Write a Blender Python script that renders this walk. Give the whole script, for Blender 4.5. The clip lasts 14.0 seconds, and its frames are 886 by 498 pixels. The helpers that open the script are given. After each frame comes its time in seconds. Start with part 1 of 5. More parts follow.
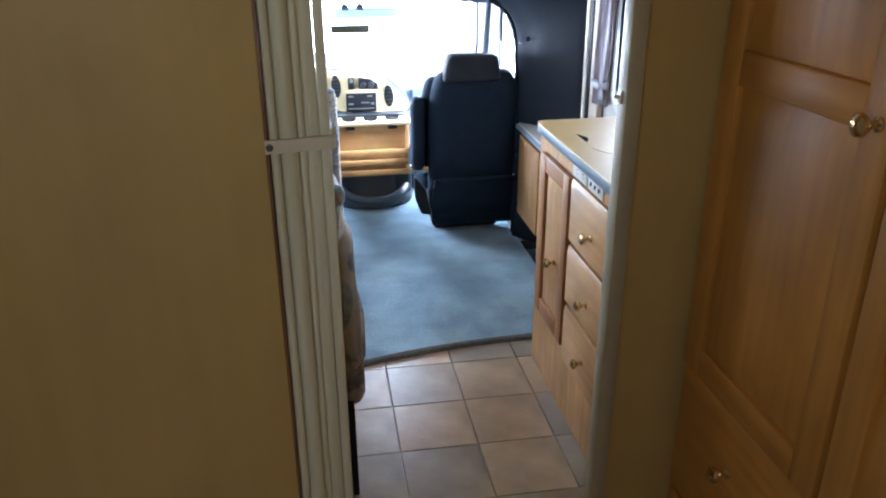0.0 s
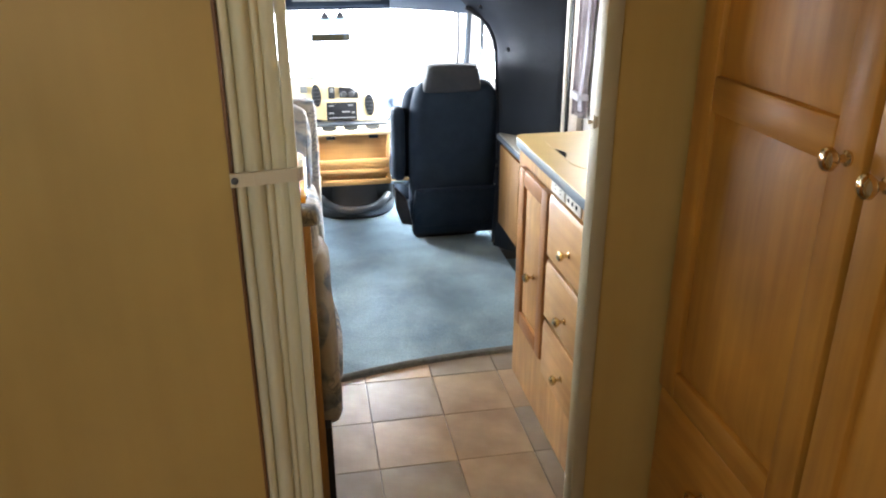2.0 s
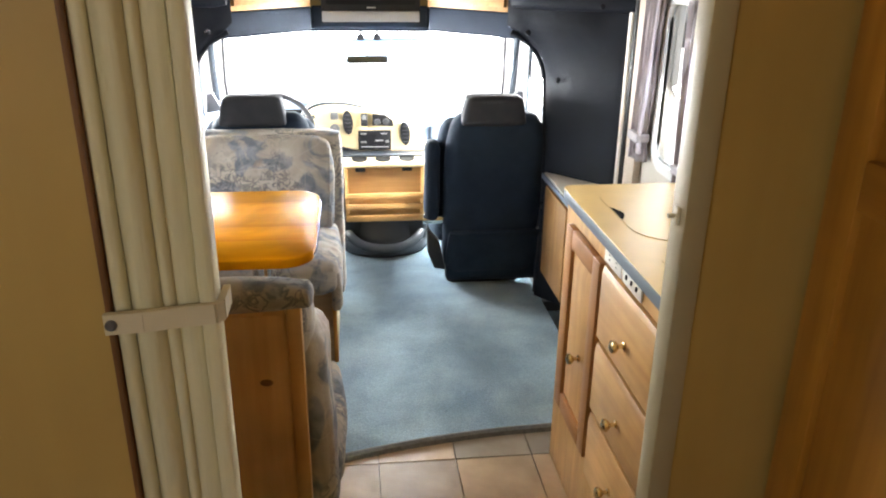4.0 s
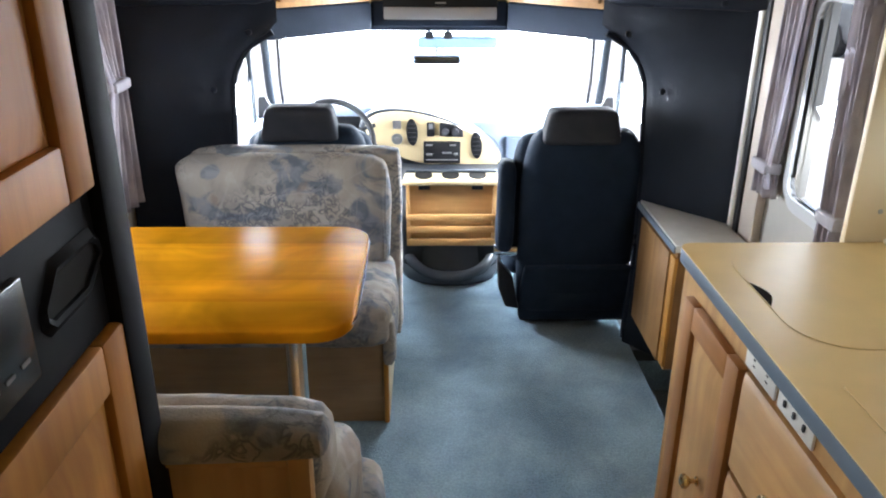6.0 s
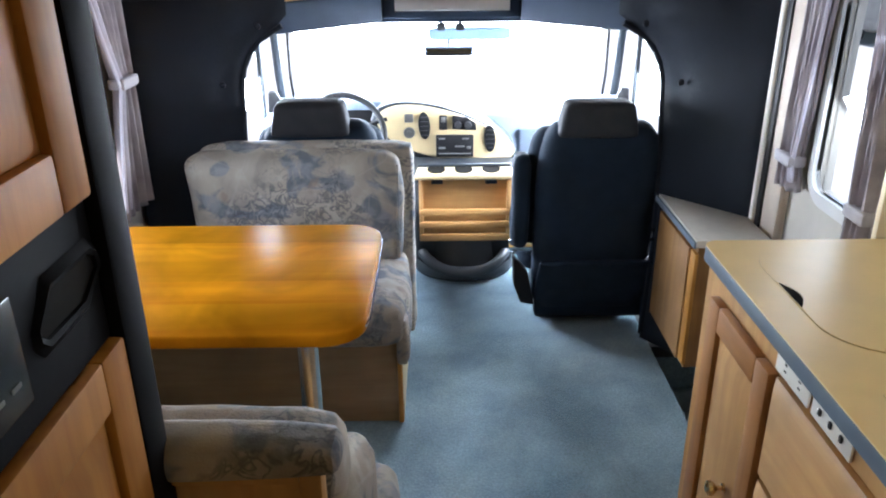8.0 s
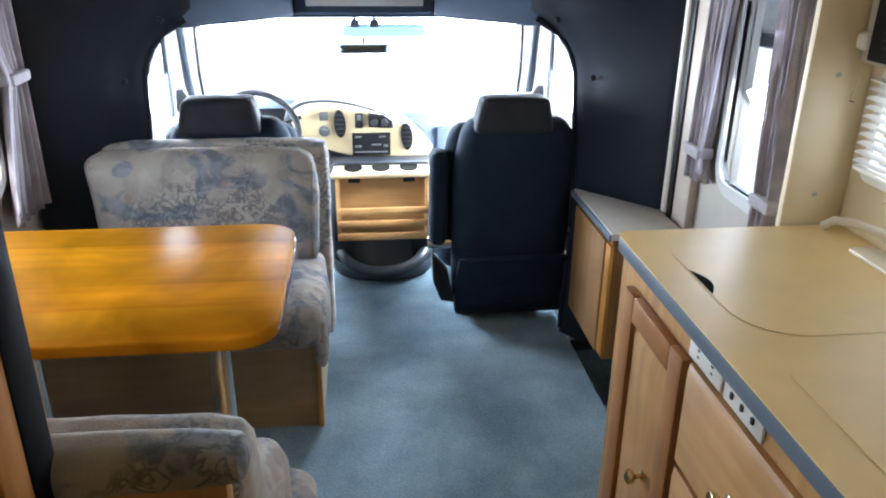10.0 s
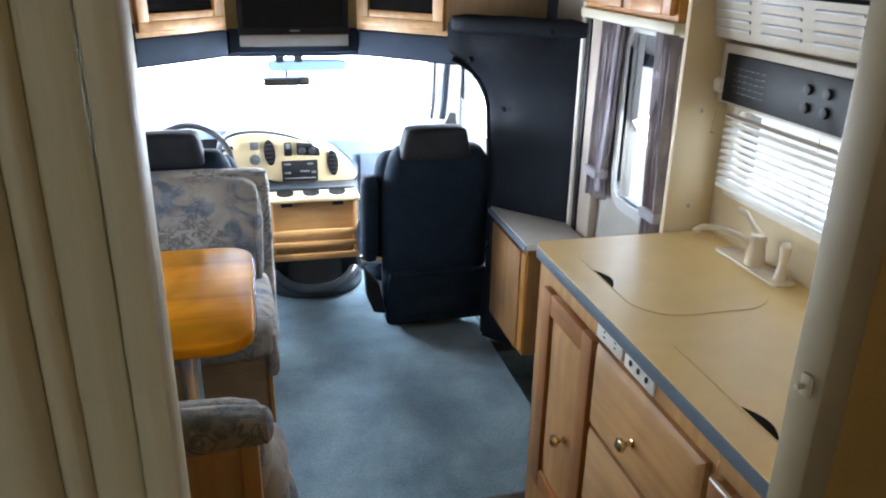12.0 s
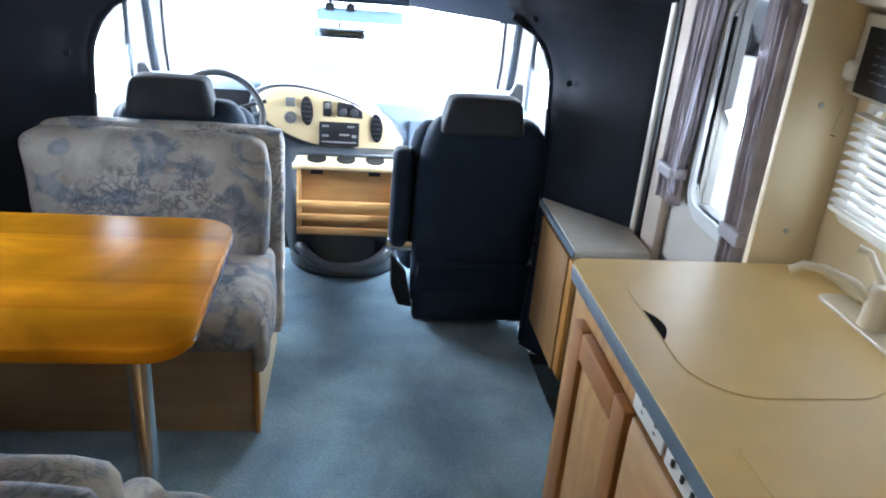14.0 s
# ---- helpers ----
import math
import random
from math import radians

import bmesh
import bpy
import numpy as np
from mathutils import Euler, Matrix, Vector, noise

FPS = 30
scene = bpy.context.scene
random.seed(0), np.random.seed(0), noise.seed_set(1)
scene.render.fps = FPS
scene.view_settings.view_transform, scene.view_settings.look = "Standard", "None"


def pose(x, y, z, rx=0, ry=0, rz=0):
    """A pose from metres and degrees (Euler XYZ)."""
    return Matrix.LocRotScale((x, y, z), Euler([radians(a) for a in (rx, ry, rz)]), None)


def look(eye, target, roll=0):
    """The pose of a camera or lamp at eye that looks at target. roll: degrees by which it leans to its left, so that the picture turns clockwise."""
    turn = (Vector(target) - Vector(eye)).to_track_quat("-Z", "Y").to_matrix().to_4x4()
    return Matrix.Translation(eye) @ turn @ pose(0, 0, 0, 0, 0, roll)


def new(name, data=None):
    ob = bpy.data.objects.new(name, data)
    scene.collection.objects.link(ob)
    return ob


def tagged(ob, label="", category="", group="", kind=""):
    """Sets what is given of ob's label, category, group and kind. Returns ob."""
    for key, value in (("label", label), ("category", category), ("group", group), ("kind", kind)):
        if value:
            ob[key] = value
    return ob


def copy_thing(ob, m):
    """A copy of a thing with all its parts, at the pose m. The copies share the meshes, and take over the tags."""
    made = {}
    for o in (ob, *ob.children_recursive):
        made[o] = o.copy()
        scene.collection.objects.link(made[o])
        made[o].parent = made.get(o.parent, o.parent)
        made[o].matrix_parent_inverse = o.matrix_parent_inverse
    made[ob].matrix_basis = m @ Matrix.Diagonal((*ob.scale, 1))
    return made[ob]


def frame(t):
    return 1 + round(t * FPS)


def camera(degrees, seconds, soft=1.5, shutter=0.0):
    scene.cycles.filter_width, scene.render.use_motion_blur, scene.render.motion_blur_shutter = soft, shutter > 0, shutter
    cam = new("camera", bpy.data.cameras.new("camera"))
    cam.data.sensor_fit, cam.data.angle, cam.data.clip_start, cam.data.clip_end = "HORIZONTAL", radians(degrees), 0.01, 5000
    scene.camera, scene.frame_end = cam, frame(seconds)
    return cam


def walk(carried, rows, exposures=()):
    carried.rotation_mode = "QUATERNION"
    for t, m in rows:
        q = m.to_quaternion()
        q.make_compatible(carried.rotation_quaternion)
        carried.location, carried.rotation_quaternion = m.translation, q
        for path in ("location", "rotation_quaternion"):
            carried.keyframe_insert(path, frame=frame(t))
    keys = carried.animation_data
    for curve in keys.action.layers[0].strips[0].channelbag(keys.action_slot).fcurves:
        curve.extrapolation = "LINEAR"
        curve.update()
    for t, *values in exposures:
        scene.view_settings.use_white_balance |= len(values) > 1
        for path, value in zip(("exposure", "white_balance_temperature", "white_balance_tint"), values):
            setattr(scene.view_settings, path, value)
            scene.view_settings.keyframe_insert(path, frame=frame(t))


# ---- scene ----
cam = camera(60.0, 14.0, soft=2.0)
EXPOSURES = [
    (0.0, 1.82, 5450, 12), (0.5, 2.31, 5800, 13), (1.0, 2.34, 5900, 10), (1.5, 2.36, 6150, 10), (2.0, 2.41, 6600, 12), (2.5, 2.43, 7350, 13), (3.0, 2.46, 7400, 13),
    (5.3, 1.58, 6550, 14), (7.0, 1.42, 6200, 14), (9.0, 1.45, 6000, 13), (11.5, 1.38, 5950, 12), (12.5, 1.20, 6050, 12), (14.0, 1.26, 5750, 11),
]
PATH = [
    (0, (-0.096, -0.733, 1.506), (0.198, 1.087, 0.73), -0.3),
    (0.5, (-0.062, -0.723, 1.518), (0.251, 1.098, 0.753), -0.8),
    (1, (-0.076, -0.733, 1.522), (0.266, 1.086, 0.766), 0.1),
    (1.5, (-0.096, -0.74, 1.525), (0.269, 1.076, 0.769), 0.6),
    (2, (-0.07, -0.709, 1.539), (0.262, 1.107, 0.768), -0.1),
    (2.5, (-0.029, -0.593, 1.53), (0.246, 1.237, 0.771), -0.1),
    (3, (0.059, -0.43, 1.523), (0.257, 1.423, 0.798), 0.9),
    (5.3, (0.004, -0.049, 1.535), (0.261, 1.788, 0.787), 0.5),
    (5.5, (0.029, 0.064, 1.516), (0.217, 1.909, 0.768), 0.4),
    (6, (0.081, 0.204, 1.514), (0.12, 2.054, 0.756), 0.3),
    (6.5, (0.096, 0.248, 1.505), (0.078, 2.099, 0.747), -0.1),
    (7, (0.089, 0.251, 1.507), (0.062, 2.098, 0.74), -0.2),
    (7.5, (0.075, 0.25, 1.51), (0.051, 2.094, 0.736), -0.5),
    (8, (0.076, 0.258, 1.511), (0.083, 2.1, 0.732), -0.5),
    (8.5, (0.1, 0.272, 1.505), (0.16, 2.113, 0.725), -0.3),
    (9, (0.113, 0.287, 1.499), (0.253, 2.121, 0.715), 0.3),
    (9.2, (0.108, 0.288, 1.484), (0.274, 2.124, 0.707), 0.4),
    (11.3, (0.020, 0.215, 1.526), (0.330, 2.034, 0.754), 1.5),
    (11.5, (-0.025, 0.140, 1.545), (0.341, 1.950, 0.778), 1.4),
    (12, (-0.042, 0.016, 1.588), (0.407, 1.825, 0.861), 1.1),
    (12.5, (-0.047, -0.010, 1.591), (0.469, 1.798, 0.909), 3.3),
    (13, (0.010, 0.086, 1.541), (0.488, 1.853, 0.735), 3.4),
    (13.2, (0.037, 0.165, 1.535), (0.493, 1.926, 0.703), 3.8),
    (13.5, (0.117, 0.282, 1.517), (0.515, 2.059, 0.689), 4.5),
    (14, (0.192, 0.422, 1.491), (0.443, 2.236, 0.688), 4.9),
]
walk(cam, [(t, look(eye, goal, lean)) for t, eye, goal, lean in PATH], EXPOSURES)


# ---- world and sun ----
world = bpy.data.worlds.new("world")
scene.world = world
world.use_nodes = True
wn = world.node_tree
sky = wn.nodes.new("ShaderNodeTexSky")
sky.sky_type, sky.sun_disc = "NISHITA", False
sky.sun_elevation, sky.sun_rotation = radians(60), radians(200)
wn.nodes["Background"].inputs["Strength"].default_value = 0.12
wn.links.new(sky.outputs[0], wn.nodes["Background"].inputs["Color"])
sun = new("sun", bpy.data.lights.new("sun", "SUN"))
sun.data.energy, sun.data.angle, sun.data.color = 3.0, radians(0.6), (1, 0.96, 0.9)
sun.matrix_world = look((0, 0, 0), (0.17, 0.47, -0.866))


def window_light(name, eye, target, w, h, power, color=(0.86, 0.94, 1.0)):
    lamp = new(name, bpy.data.lights.new(name, "AREA"))
    lamp.data.shape, lamp.data.size, lamp.data.size_y, lamp.data.energy = "RECTANGLE", w, h, power
    lamp.data.color = color
    lamp.matrix_world = look(eye, target)


# two warm fill lamps added behind the camera, in unseen window holes
window_light("rear_fill_light_a", (-0.93, -1.25, 1.6), (0.3, -0.9, 1.55), 0.9, 0.4, 0.95, (1.0, 0.95, 0.86))
window_light("rear_fill_light_b", (1.11, -1.35, 1.6), (0, -1.0, 1.55), 0.7, 0.4, 0.95, (1.0, 0.95, 0.86))

window_light("windscreen_light", (0.125, 4.50, 0.98), (0.125, 2.2, 0.1), 1.65, 0.55, 42)
window_light("driver_door_light", (-0.86, 3.55, 0.86), (0.2, 3.3, 0.1), 0.95, 0.55, 29)
window_light("passenger_door_light", (1.11, 3.55, 0.86), (0.05, 3.3, 0.1), 0.95, 0.55, 29)
window_light("dinette_window_light", (-0.985, 2.0, 1.05), (0.3, 1.9, 0.5), 0.95, 0.45, 1.9)
window_light("sink_window_light", (1.168, 1.3, 1.13), (0.3, 1.2, 0.8), 0.7, 0.2, 0.65)
window_light("entry_window_light", (1.168, 2.16, 1.1), (0.3, 1.9, 0.4), 0.24, 0.5, 0.9)

# ---- materials ----


def mat(name, color, rough=0.5, metal=0.0, var=0.12, scale=6.0, bump=0.0, bump_scale=60.0, stretch=(1, 1, 1), color2=None, coat=0.0, spec=0.5):
    m = bpy.data.materials.new(name)
    m.use_nodes = True
    nt = m.node_tree
    b = nt.nodes["Principled BSDF"]
    b.inputs["Roughness"].default_value, b.inputs["Metallic"].default_value = rough, metal
    b.inputs["Coat Weight"].default_value, b.inputs["Specular IOR Level"].default_value = coat, spec
    tc = nt.nodes.new("ShaderNodeTexCoord")
    mp = nt.nodes.new("ShaderNodeMapping")
    mp.inputs["Scale"].default_value = stretch
    nt.links.new(tc.outputs["Object"], mp.inputs["Vector"])
    n1 = nt.nodes.new("ShaderNodeTexNoise")
    n1.inputs["Scale"].default_value, n1.inputs["Detail"].default_value = scale, 6
    nt.links.new(mp.outputs[0], n1.inputs["Vector"])
    ramp = nt.nodes.new("ShaderNodeValToRGB")
    c2 = color2 or tuple(c * (1 - 2 * var) for c in color)
    ramp.color_ramp.elements[0].position, ramp.color_ramp.elements[1].position = 0.32, 0.68
    ramp.color_ramp.elements[0].color, ramp.color_ramp.elements[1].color = (*c2, 1), (*color, 1)
    nt.links.new(n1.outputs[0], ramp.inputs[0])
    nt.links.new(ramp.outputs[0], b.inputs["Base Color"])
    if bump:
        n2 = nt.nodes.new("ShaderNodeTexNoise")
        n2.inputs["Scale"].default_value, n2.inputs["Detail"].default_value = bump_scale, 3
        nt.links.new(mp.outputs[0], n2.inputs["Vector"])
        bp = nt.nodes.new("ShaderNodeBump")
        bp.inputs["Strength"].default_value, bp.inputs["Distance"].default_value = bump, 0.004
        nt.links.new(n2.outputs[0], bp.inputs["Height"])
        nt.links.new(bp.outputs[0], b.inputs["Normal"])
    return m


def wood(name, light, dark, axis, rough=0.48, coat=0.05, scale=5.0, blotch=(0.72, 1.18)):
    """Straight-grained wood whose grain runs along the axis 0, 1 or 2."""
    st = [9.0, 9.0, 9.0]
    st[axis] = 0.7
    m = mat(name, light, rough, 0, scale=scale, stretch=tuple(st), color2=dark, coat=coat, bump=0.03, bump_scale=30)
    nt = m.node_tree
    b = nt.nodes["Principled BSDF"]
    ramp = b.inputs["Base Color"].links[0].from_node
    tc = [n for n in nt.nodes if n.type == "TEX_COORD"][0]
    big = nt.nodes.new("ShaderNodeTexNoise")
    big.inputs["Scale"].default_value, big.inputs["Detail"].default_value = 4.0, 3
    nt.links.new(tc.outputs["Object"], big.inputs["Vector"])
    rng = nt.nodes.new("ShaderNodeMapRange")
    rng.inputs["From Min"].default_value, rng.inputs["From Max"].default_value = 0.3, 0.7
    rng.inputs["To Min"].default_value, rng.inputs["To Max"].default_value = blotch
    nt.links.new(big.outputs[0], rng.inputs["Value"])
    mix = nt.nodes.new("ShaderNodeVectorMath")
    mix.operation = "SCALE"
    nt.links.new(ramp.outputs[0], mix.inputs[0])
    nt.links.new(rng.outputs[0], mix.inputs["Scale"])
    nt.links.new(mix.outputs[0], b.inputs["Base Color"])
    return m


OAK_Z = wood("oak_upright", (0.53, 0.245, 0.036), (0.42, 0.178, 0.024), 2)
FRIDGE_OAK = wood("satin_oak_door", (0.42, 0.175, 0.026), (0.31, 0.118, 0.016), 2, 0.65, 0.0)
FRIDGE_OAK.node_tree.nodes["Principled BSDF"].inputs["Specular IOR Level"].default_value = 0.2
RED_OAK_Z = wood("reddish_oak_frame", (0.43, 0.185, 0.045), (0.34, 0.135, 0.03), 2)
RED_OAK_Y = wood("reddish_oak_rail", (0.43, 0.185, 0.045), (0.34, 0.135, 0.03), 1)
OAK_Y = wood("oak_lengthwise", (0.53, 0.245, 0.036), (0.42, 0.178, 0.024), 1)
PALE_X = wood("pale_maple_cross", (0.61, 0.345, 0.125), (0.49, 0.255, 0.085), 0)
PALE_Z = wood("pale_maple_upright", (0.61, 0.345, 0.125), (0.49, 0.255, 0.085), 2)
PALE_Y = wood("pale_maple_length", (0.61, 0.345, 0.125), (0.49, 0.255, 0.085), 1)
TABLE = wood("varnished_alder", (0.68, 0.285, 0.008), (0.47, 0.16, 0.004), 0, 0.5, 0.0, 1.0, (0.66, 1.2))


def glued_boards(m, width):
    """Boards across y, each with its own tone and its own stretch of grain, under a clear varnish."""
    nt = m.node_tree
    b = nt.nodes["Principled BSDF"]
    b.inputs["Roughness"].default_value, b.inputs["Specular IOR Level"].default_value = 0.30, 0.012
    for n in nt.nodes:
        if n.type == "TEX_NOISE":
            n.inputs["Distortion"].default_value = 0.9
    tc = [n for n in nt.nodes if n.type == "TEX_COORD"][0]
    sep = nt.nodes.new("ShaderNodeSeparateXYZ")
    nt.links.new(tc.outputs["Object"], sep.inputs[0])
    div = nt.nodes.new("ShaderNodeMath")
    div.operation, div.inputs[1].default_value = "DIVIDE", width
    nt.links.new(sep.outputs["Y"], div.inputs[0])
    flo = nt.nodes.new("ShaderNodeMath")
    flo.operation = "FLOOR"
    nt.links.new(div.outputs[0], flo.inputs[0])
    rnd = nt.nodes.new("ShaderNodeTexWhiteNoise")
    rnd.noise_dimensions = "1D"
    nt.links.new(flo.outputs[0], rnd.inputs["W"])
    off = nt.nodes.new("ShaderNodeVectorMath")
    off.operation = "SCALE"
    off.inputs["Scale"].default_value = 9.0
    nt.links.new(rnd.outputs["Color"], off.inputs[0])
    add = nt.nodes.new("ShaderNodeVectorMath")
    nt.links.new(tc.outputs["Object"], add.inputs[0])
    nt.links.new(off.outputs[0], add.inputs[1])
    mp = [n for n in nt.nodes if n.type == "MAPPING"][0]
    nt.links.new(add.outputs[0], mp.inputs["Vector"])
    rng = nt.nodes.new("ShaderNodeMapRange")
    rng.inputs["To Min"].default_value, rng.inputs["To Max"].default_value = 0.72, 1.12
    nt.links.new(rnd.outputs["Value"], rng.inputs["Value"])
    last = b.inputs["Base Color"].links[0].from_socket
    tone = nt.nodes.new("ShaderNodeVectorMath")
    tone.operation = "SCALE"
    nt.links.new(last, tone.inputs[0])
    nt.links.new(rng.outputs[0], tone.inputs["Scale"])
    nt.links.new(tone.outputs[0], b.inputs["Base Color"])


glued_boards(TABLE, 0.118)
PANEL = wood("tan_wall_panel", (0.47, 0.318, 0.095), (0.435, 0.288, 0.083), 2, 0.5, 0.0, 2.0, (0.9, 1.06))
PANEL_EDGE = wood("brown_panel_edge", (0.22, 0.1, 0.03), (0.15, 0.065, 0.02), 2, 0.5, 0)
# tan board, its colour darkened for the shade under the table
TAN_BASE = wood("tan_bench_board_shaded", (0.36, 0.25, 0.14), (0.30, 0.20, 0.11), 0, 0.5, 0.0)
CREAM = mat("cream_vinyl", (0.66, 0.60, 0.44), 0.45, var=0.05, scale=3, bump=0.05)
# cream with darker upright streaks
CREAM_DARK = mat("cream_vinyl_streaked", (0.70, 0.665, 0.46), 0.5, scale=3, color2=(0.56, 0.525, 0.34), bump=0.3, bump_scale=12, stretch=(14, 14, 0.8))
TRIM = mat("olive_cream_trim", (0.43, 0.365, 0.215), 0.55, var=0.08, scale=3)
# cream with extra yellow for the kitchen's warm lamplight, put into the colour
CREAM_WALL = mat("warm_lit_cream_wallboard", (0.70, 0.58, 0.37), 0.6, var=0.04, scale=4, bump=0.03)
WHITE = mat("white_plastic", (0.78, 0.76, 0.70), 0.35, var=0.03, scale=5)
ALMOND = mat("almond_plastic", (0.56, 0.51, 0.41), 0.4, var=0.05, scale=5)
WALLGREY = mat("grey_fabric_wall", (0.48, 0.45, 0.40), 0.8, var=0.06, scale=9, bump=0.15, bump_scale=200)
# beige, yellowed by the same painted-in warm lamplight
LAMINATE = mat("warm_lit_beige_laminate", (0.86, 0.63, 0.285), 0.35, var=0.03, scale=14)
LAM_GROOVE = mat("laminate_groove", (0.60, 0.44, 0.22), 0.6, var=0.05)
BLUE_EDGE = mat("blue_grey_edge_band", (0.13, 0.17, 0.22), 0.45, var=0.06, scale=8)
GREY_TOP = mat("grey_laminate", (0.52, 0.50, 0.46), 0.35, var=0.05, scale=30)
NAVY = mat("navy_padded_vinyl", (0.009, 0.013, 0.022), 0.6, var=0.12, scale=6, bump=0.12, bump_scale=90, spec=0.2)
NAVY_HEAD = mat("navy_header_fabric", (0.02, 0.033, 0.058), 0.7, var=0.1, scale=10, bump=0.1, bump_scale=200, spec=0.2)
SEAT = mat("black_blue_seat_cloth", (0.013, 0.022, 0.037), 0.85, var=0.15, scale=12, bump=0.2, bump_scale=260, spec=0.15)
SEAT_LIGHT = mat("slate_headrest_cloth", (0.032, 0.034, 0.040), 0.85, var=0.12, scale=12, bump=0.2, bump_scale=260, spec=0.15)
BLACK = mat("black_plastic", (0.010, 0.010, 0.012), 0.45, var=0.1, bump=0.05, spec=0.3)
BLACK_GLOSS = mat("glossy_black", (0.008, 0.008, 0.01), 0.5, var=0.1, spec=0.2)
DASH = mat("slate_blue_dash", (0.15, 0.19, 0.25), 0.55, var=0.08, scale=8, bump=0.1, bump_scale=200)
DASH_DARK = mat("dark_dash", (0.02, 0.025, 0.032), 0.45, var=0.08, scale=8, bump=0.08, bump_scale=200)
BEZEL = mat("tan_dash_bezel", (0.54, 0.42, 0.235), 0.4, var=0.04, scale=6)
CHROME = mat("chrome", (0.75, 0.75, 0.74), 0.16, 1.0, var=0.03)
BRASS = mat("polished_brass", (0.75, 0.6, 0.36), 0.16, 1.0, var=0.05)
# black moulding, its colour lifted to grey for the highlight on the rim
FOOT = mat("black_foot_highlit", (0.075, 0.084, 0.095), 0.25, var=0.08, scale=5)
VISOR = mat("pale_blue_dome", (0.17, 0.25, 0.34), 0.25, var=0.05, scale=6, coat=0.3)
FRIDGE_BLACK = mat("matt_black_trim", (0.006, 0.006, 0.007), 0.7, var=0.1, spec=0.05)
SMOKED = mat("smoked_plastic", (0.028, 0.030, 0.029), 0.25, var=0.2, scale=20, spec=0.4)
SILVER = mat("silver_plastic", (0.42, 0.43, 0.45), 0.4, 0.3, var=0.04)
FAUCET = mat("almond_faucet", (0.72, 0.64, 0.50), 0.22, var=0.03, coat=0.4)
# near-black; also the painted shade inside holes, slots and recesses
DARK = mat("dark_recess", (0.008, 0.007, 0.006), 0.9, spec=0.1)
CURTAIN = mat("grey_curtain_cloth", (0.35, 0.315, 0.335), 0.85, color2=(0.19, 0.165, 0.19), scale=9, bump=0.15, bump_scale=300)
TIE = mat("grey_tie_cloth", (0.36, 0.34, 0.37), 0.8, var=0.08, scale=20)
CURTAIN_L = mat("lilac_curtain_lining", (0.55, 0.53, 0.62), 0.8, var=0.08, scale=20, bump=0.15, bump_scale=300)
GREYTRIM = mat("grey_window_trim", (0.58, 0.58, 0.58), 0.4, var=0.05)
CONCRETE = mat("pale_concrete", (0.46, 0.45, 0.43), 0.85, var=0.08, scale=0.7, bump=0.2)
CARPAINT = mat("white_car_paint", (0.6, 0.6, 0.6), 0.3, coat=0.5)
LABELGREY = mat("grey_print", (0.4, 0.4, 0.38), 0.5)
PILLAR = mat("mid_grey_pillar", (0.03, 0.038, 0.046), 0.6, var=0.06)
POST = mat("beige_post", (0.52, 0.44, 0.37), 0.5, var=0.06, scale=5)
TAN_BACK = wood("knotty_tan_panel", (0.50, 0.285, 0.105), (0.42, 0.225, 0.075), 2)
SIDE_WOOD = wood("brown_side_cabinet", (0.31, 0.155, 0.045), (0.23, 0.11, 0.03), 2, 0.6, 0.0)
TAN_SIDE = wood("tan_side_board", (0.40, 0.30, 0.19), (0.34, 0.25, 0.15), 2, 0.5, 0.0)
KEYGREY = mat("dull_grey_keys", (0.16, 0.16, 0.16), 0.5)
VANE = mat("dark_vane", (0.035, 0.036, 0.04), 0.5)
DARKGREY = mat("grey_switch", (0.12, 0.12, 0.12), 0.4)


def glass(name, color=(1, 1, 1)):
    m = bpy.data.materials.new(name)
    m.use_nodes = True
    b = m.node_tree.nodes["Principled BSDF"]
    b.inputs["Base Color"].default_value = (*color, 1)
    b.inputs["Roughness"].default_value, b.inputs["Transmission Weight"].default_value, b.inputs["IOR"].default_value = 0.0, 1.0, 1.05
    return m


GLASS = glass("window_glass", (0.97, 0.99, 0.99))
# the blue tint paints in the sky's reflection
MIRROR = mat("sky_tinted_mirror", (0.45, 0.60, 0.85), 0.03, 1.0, var=0.0)


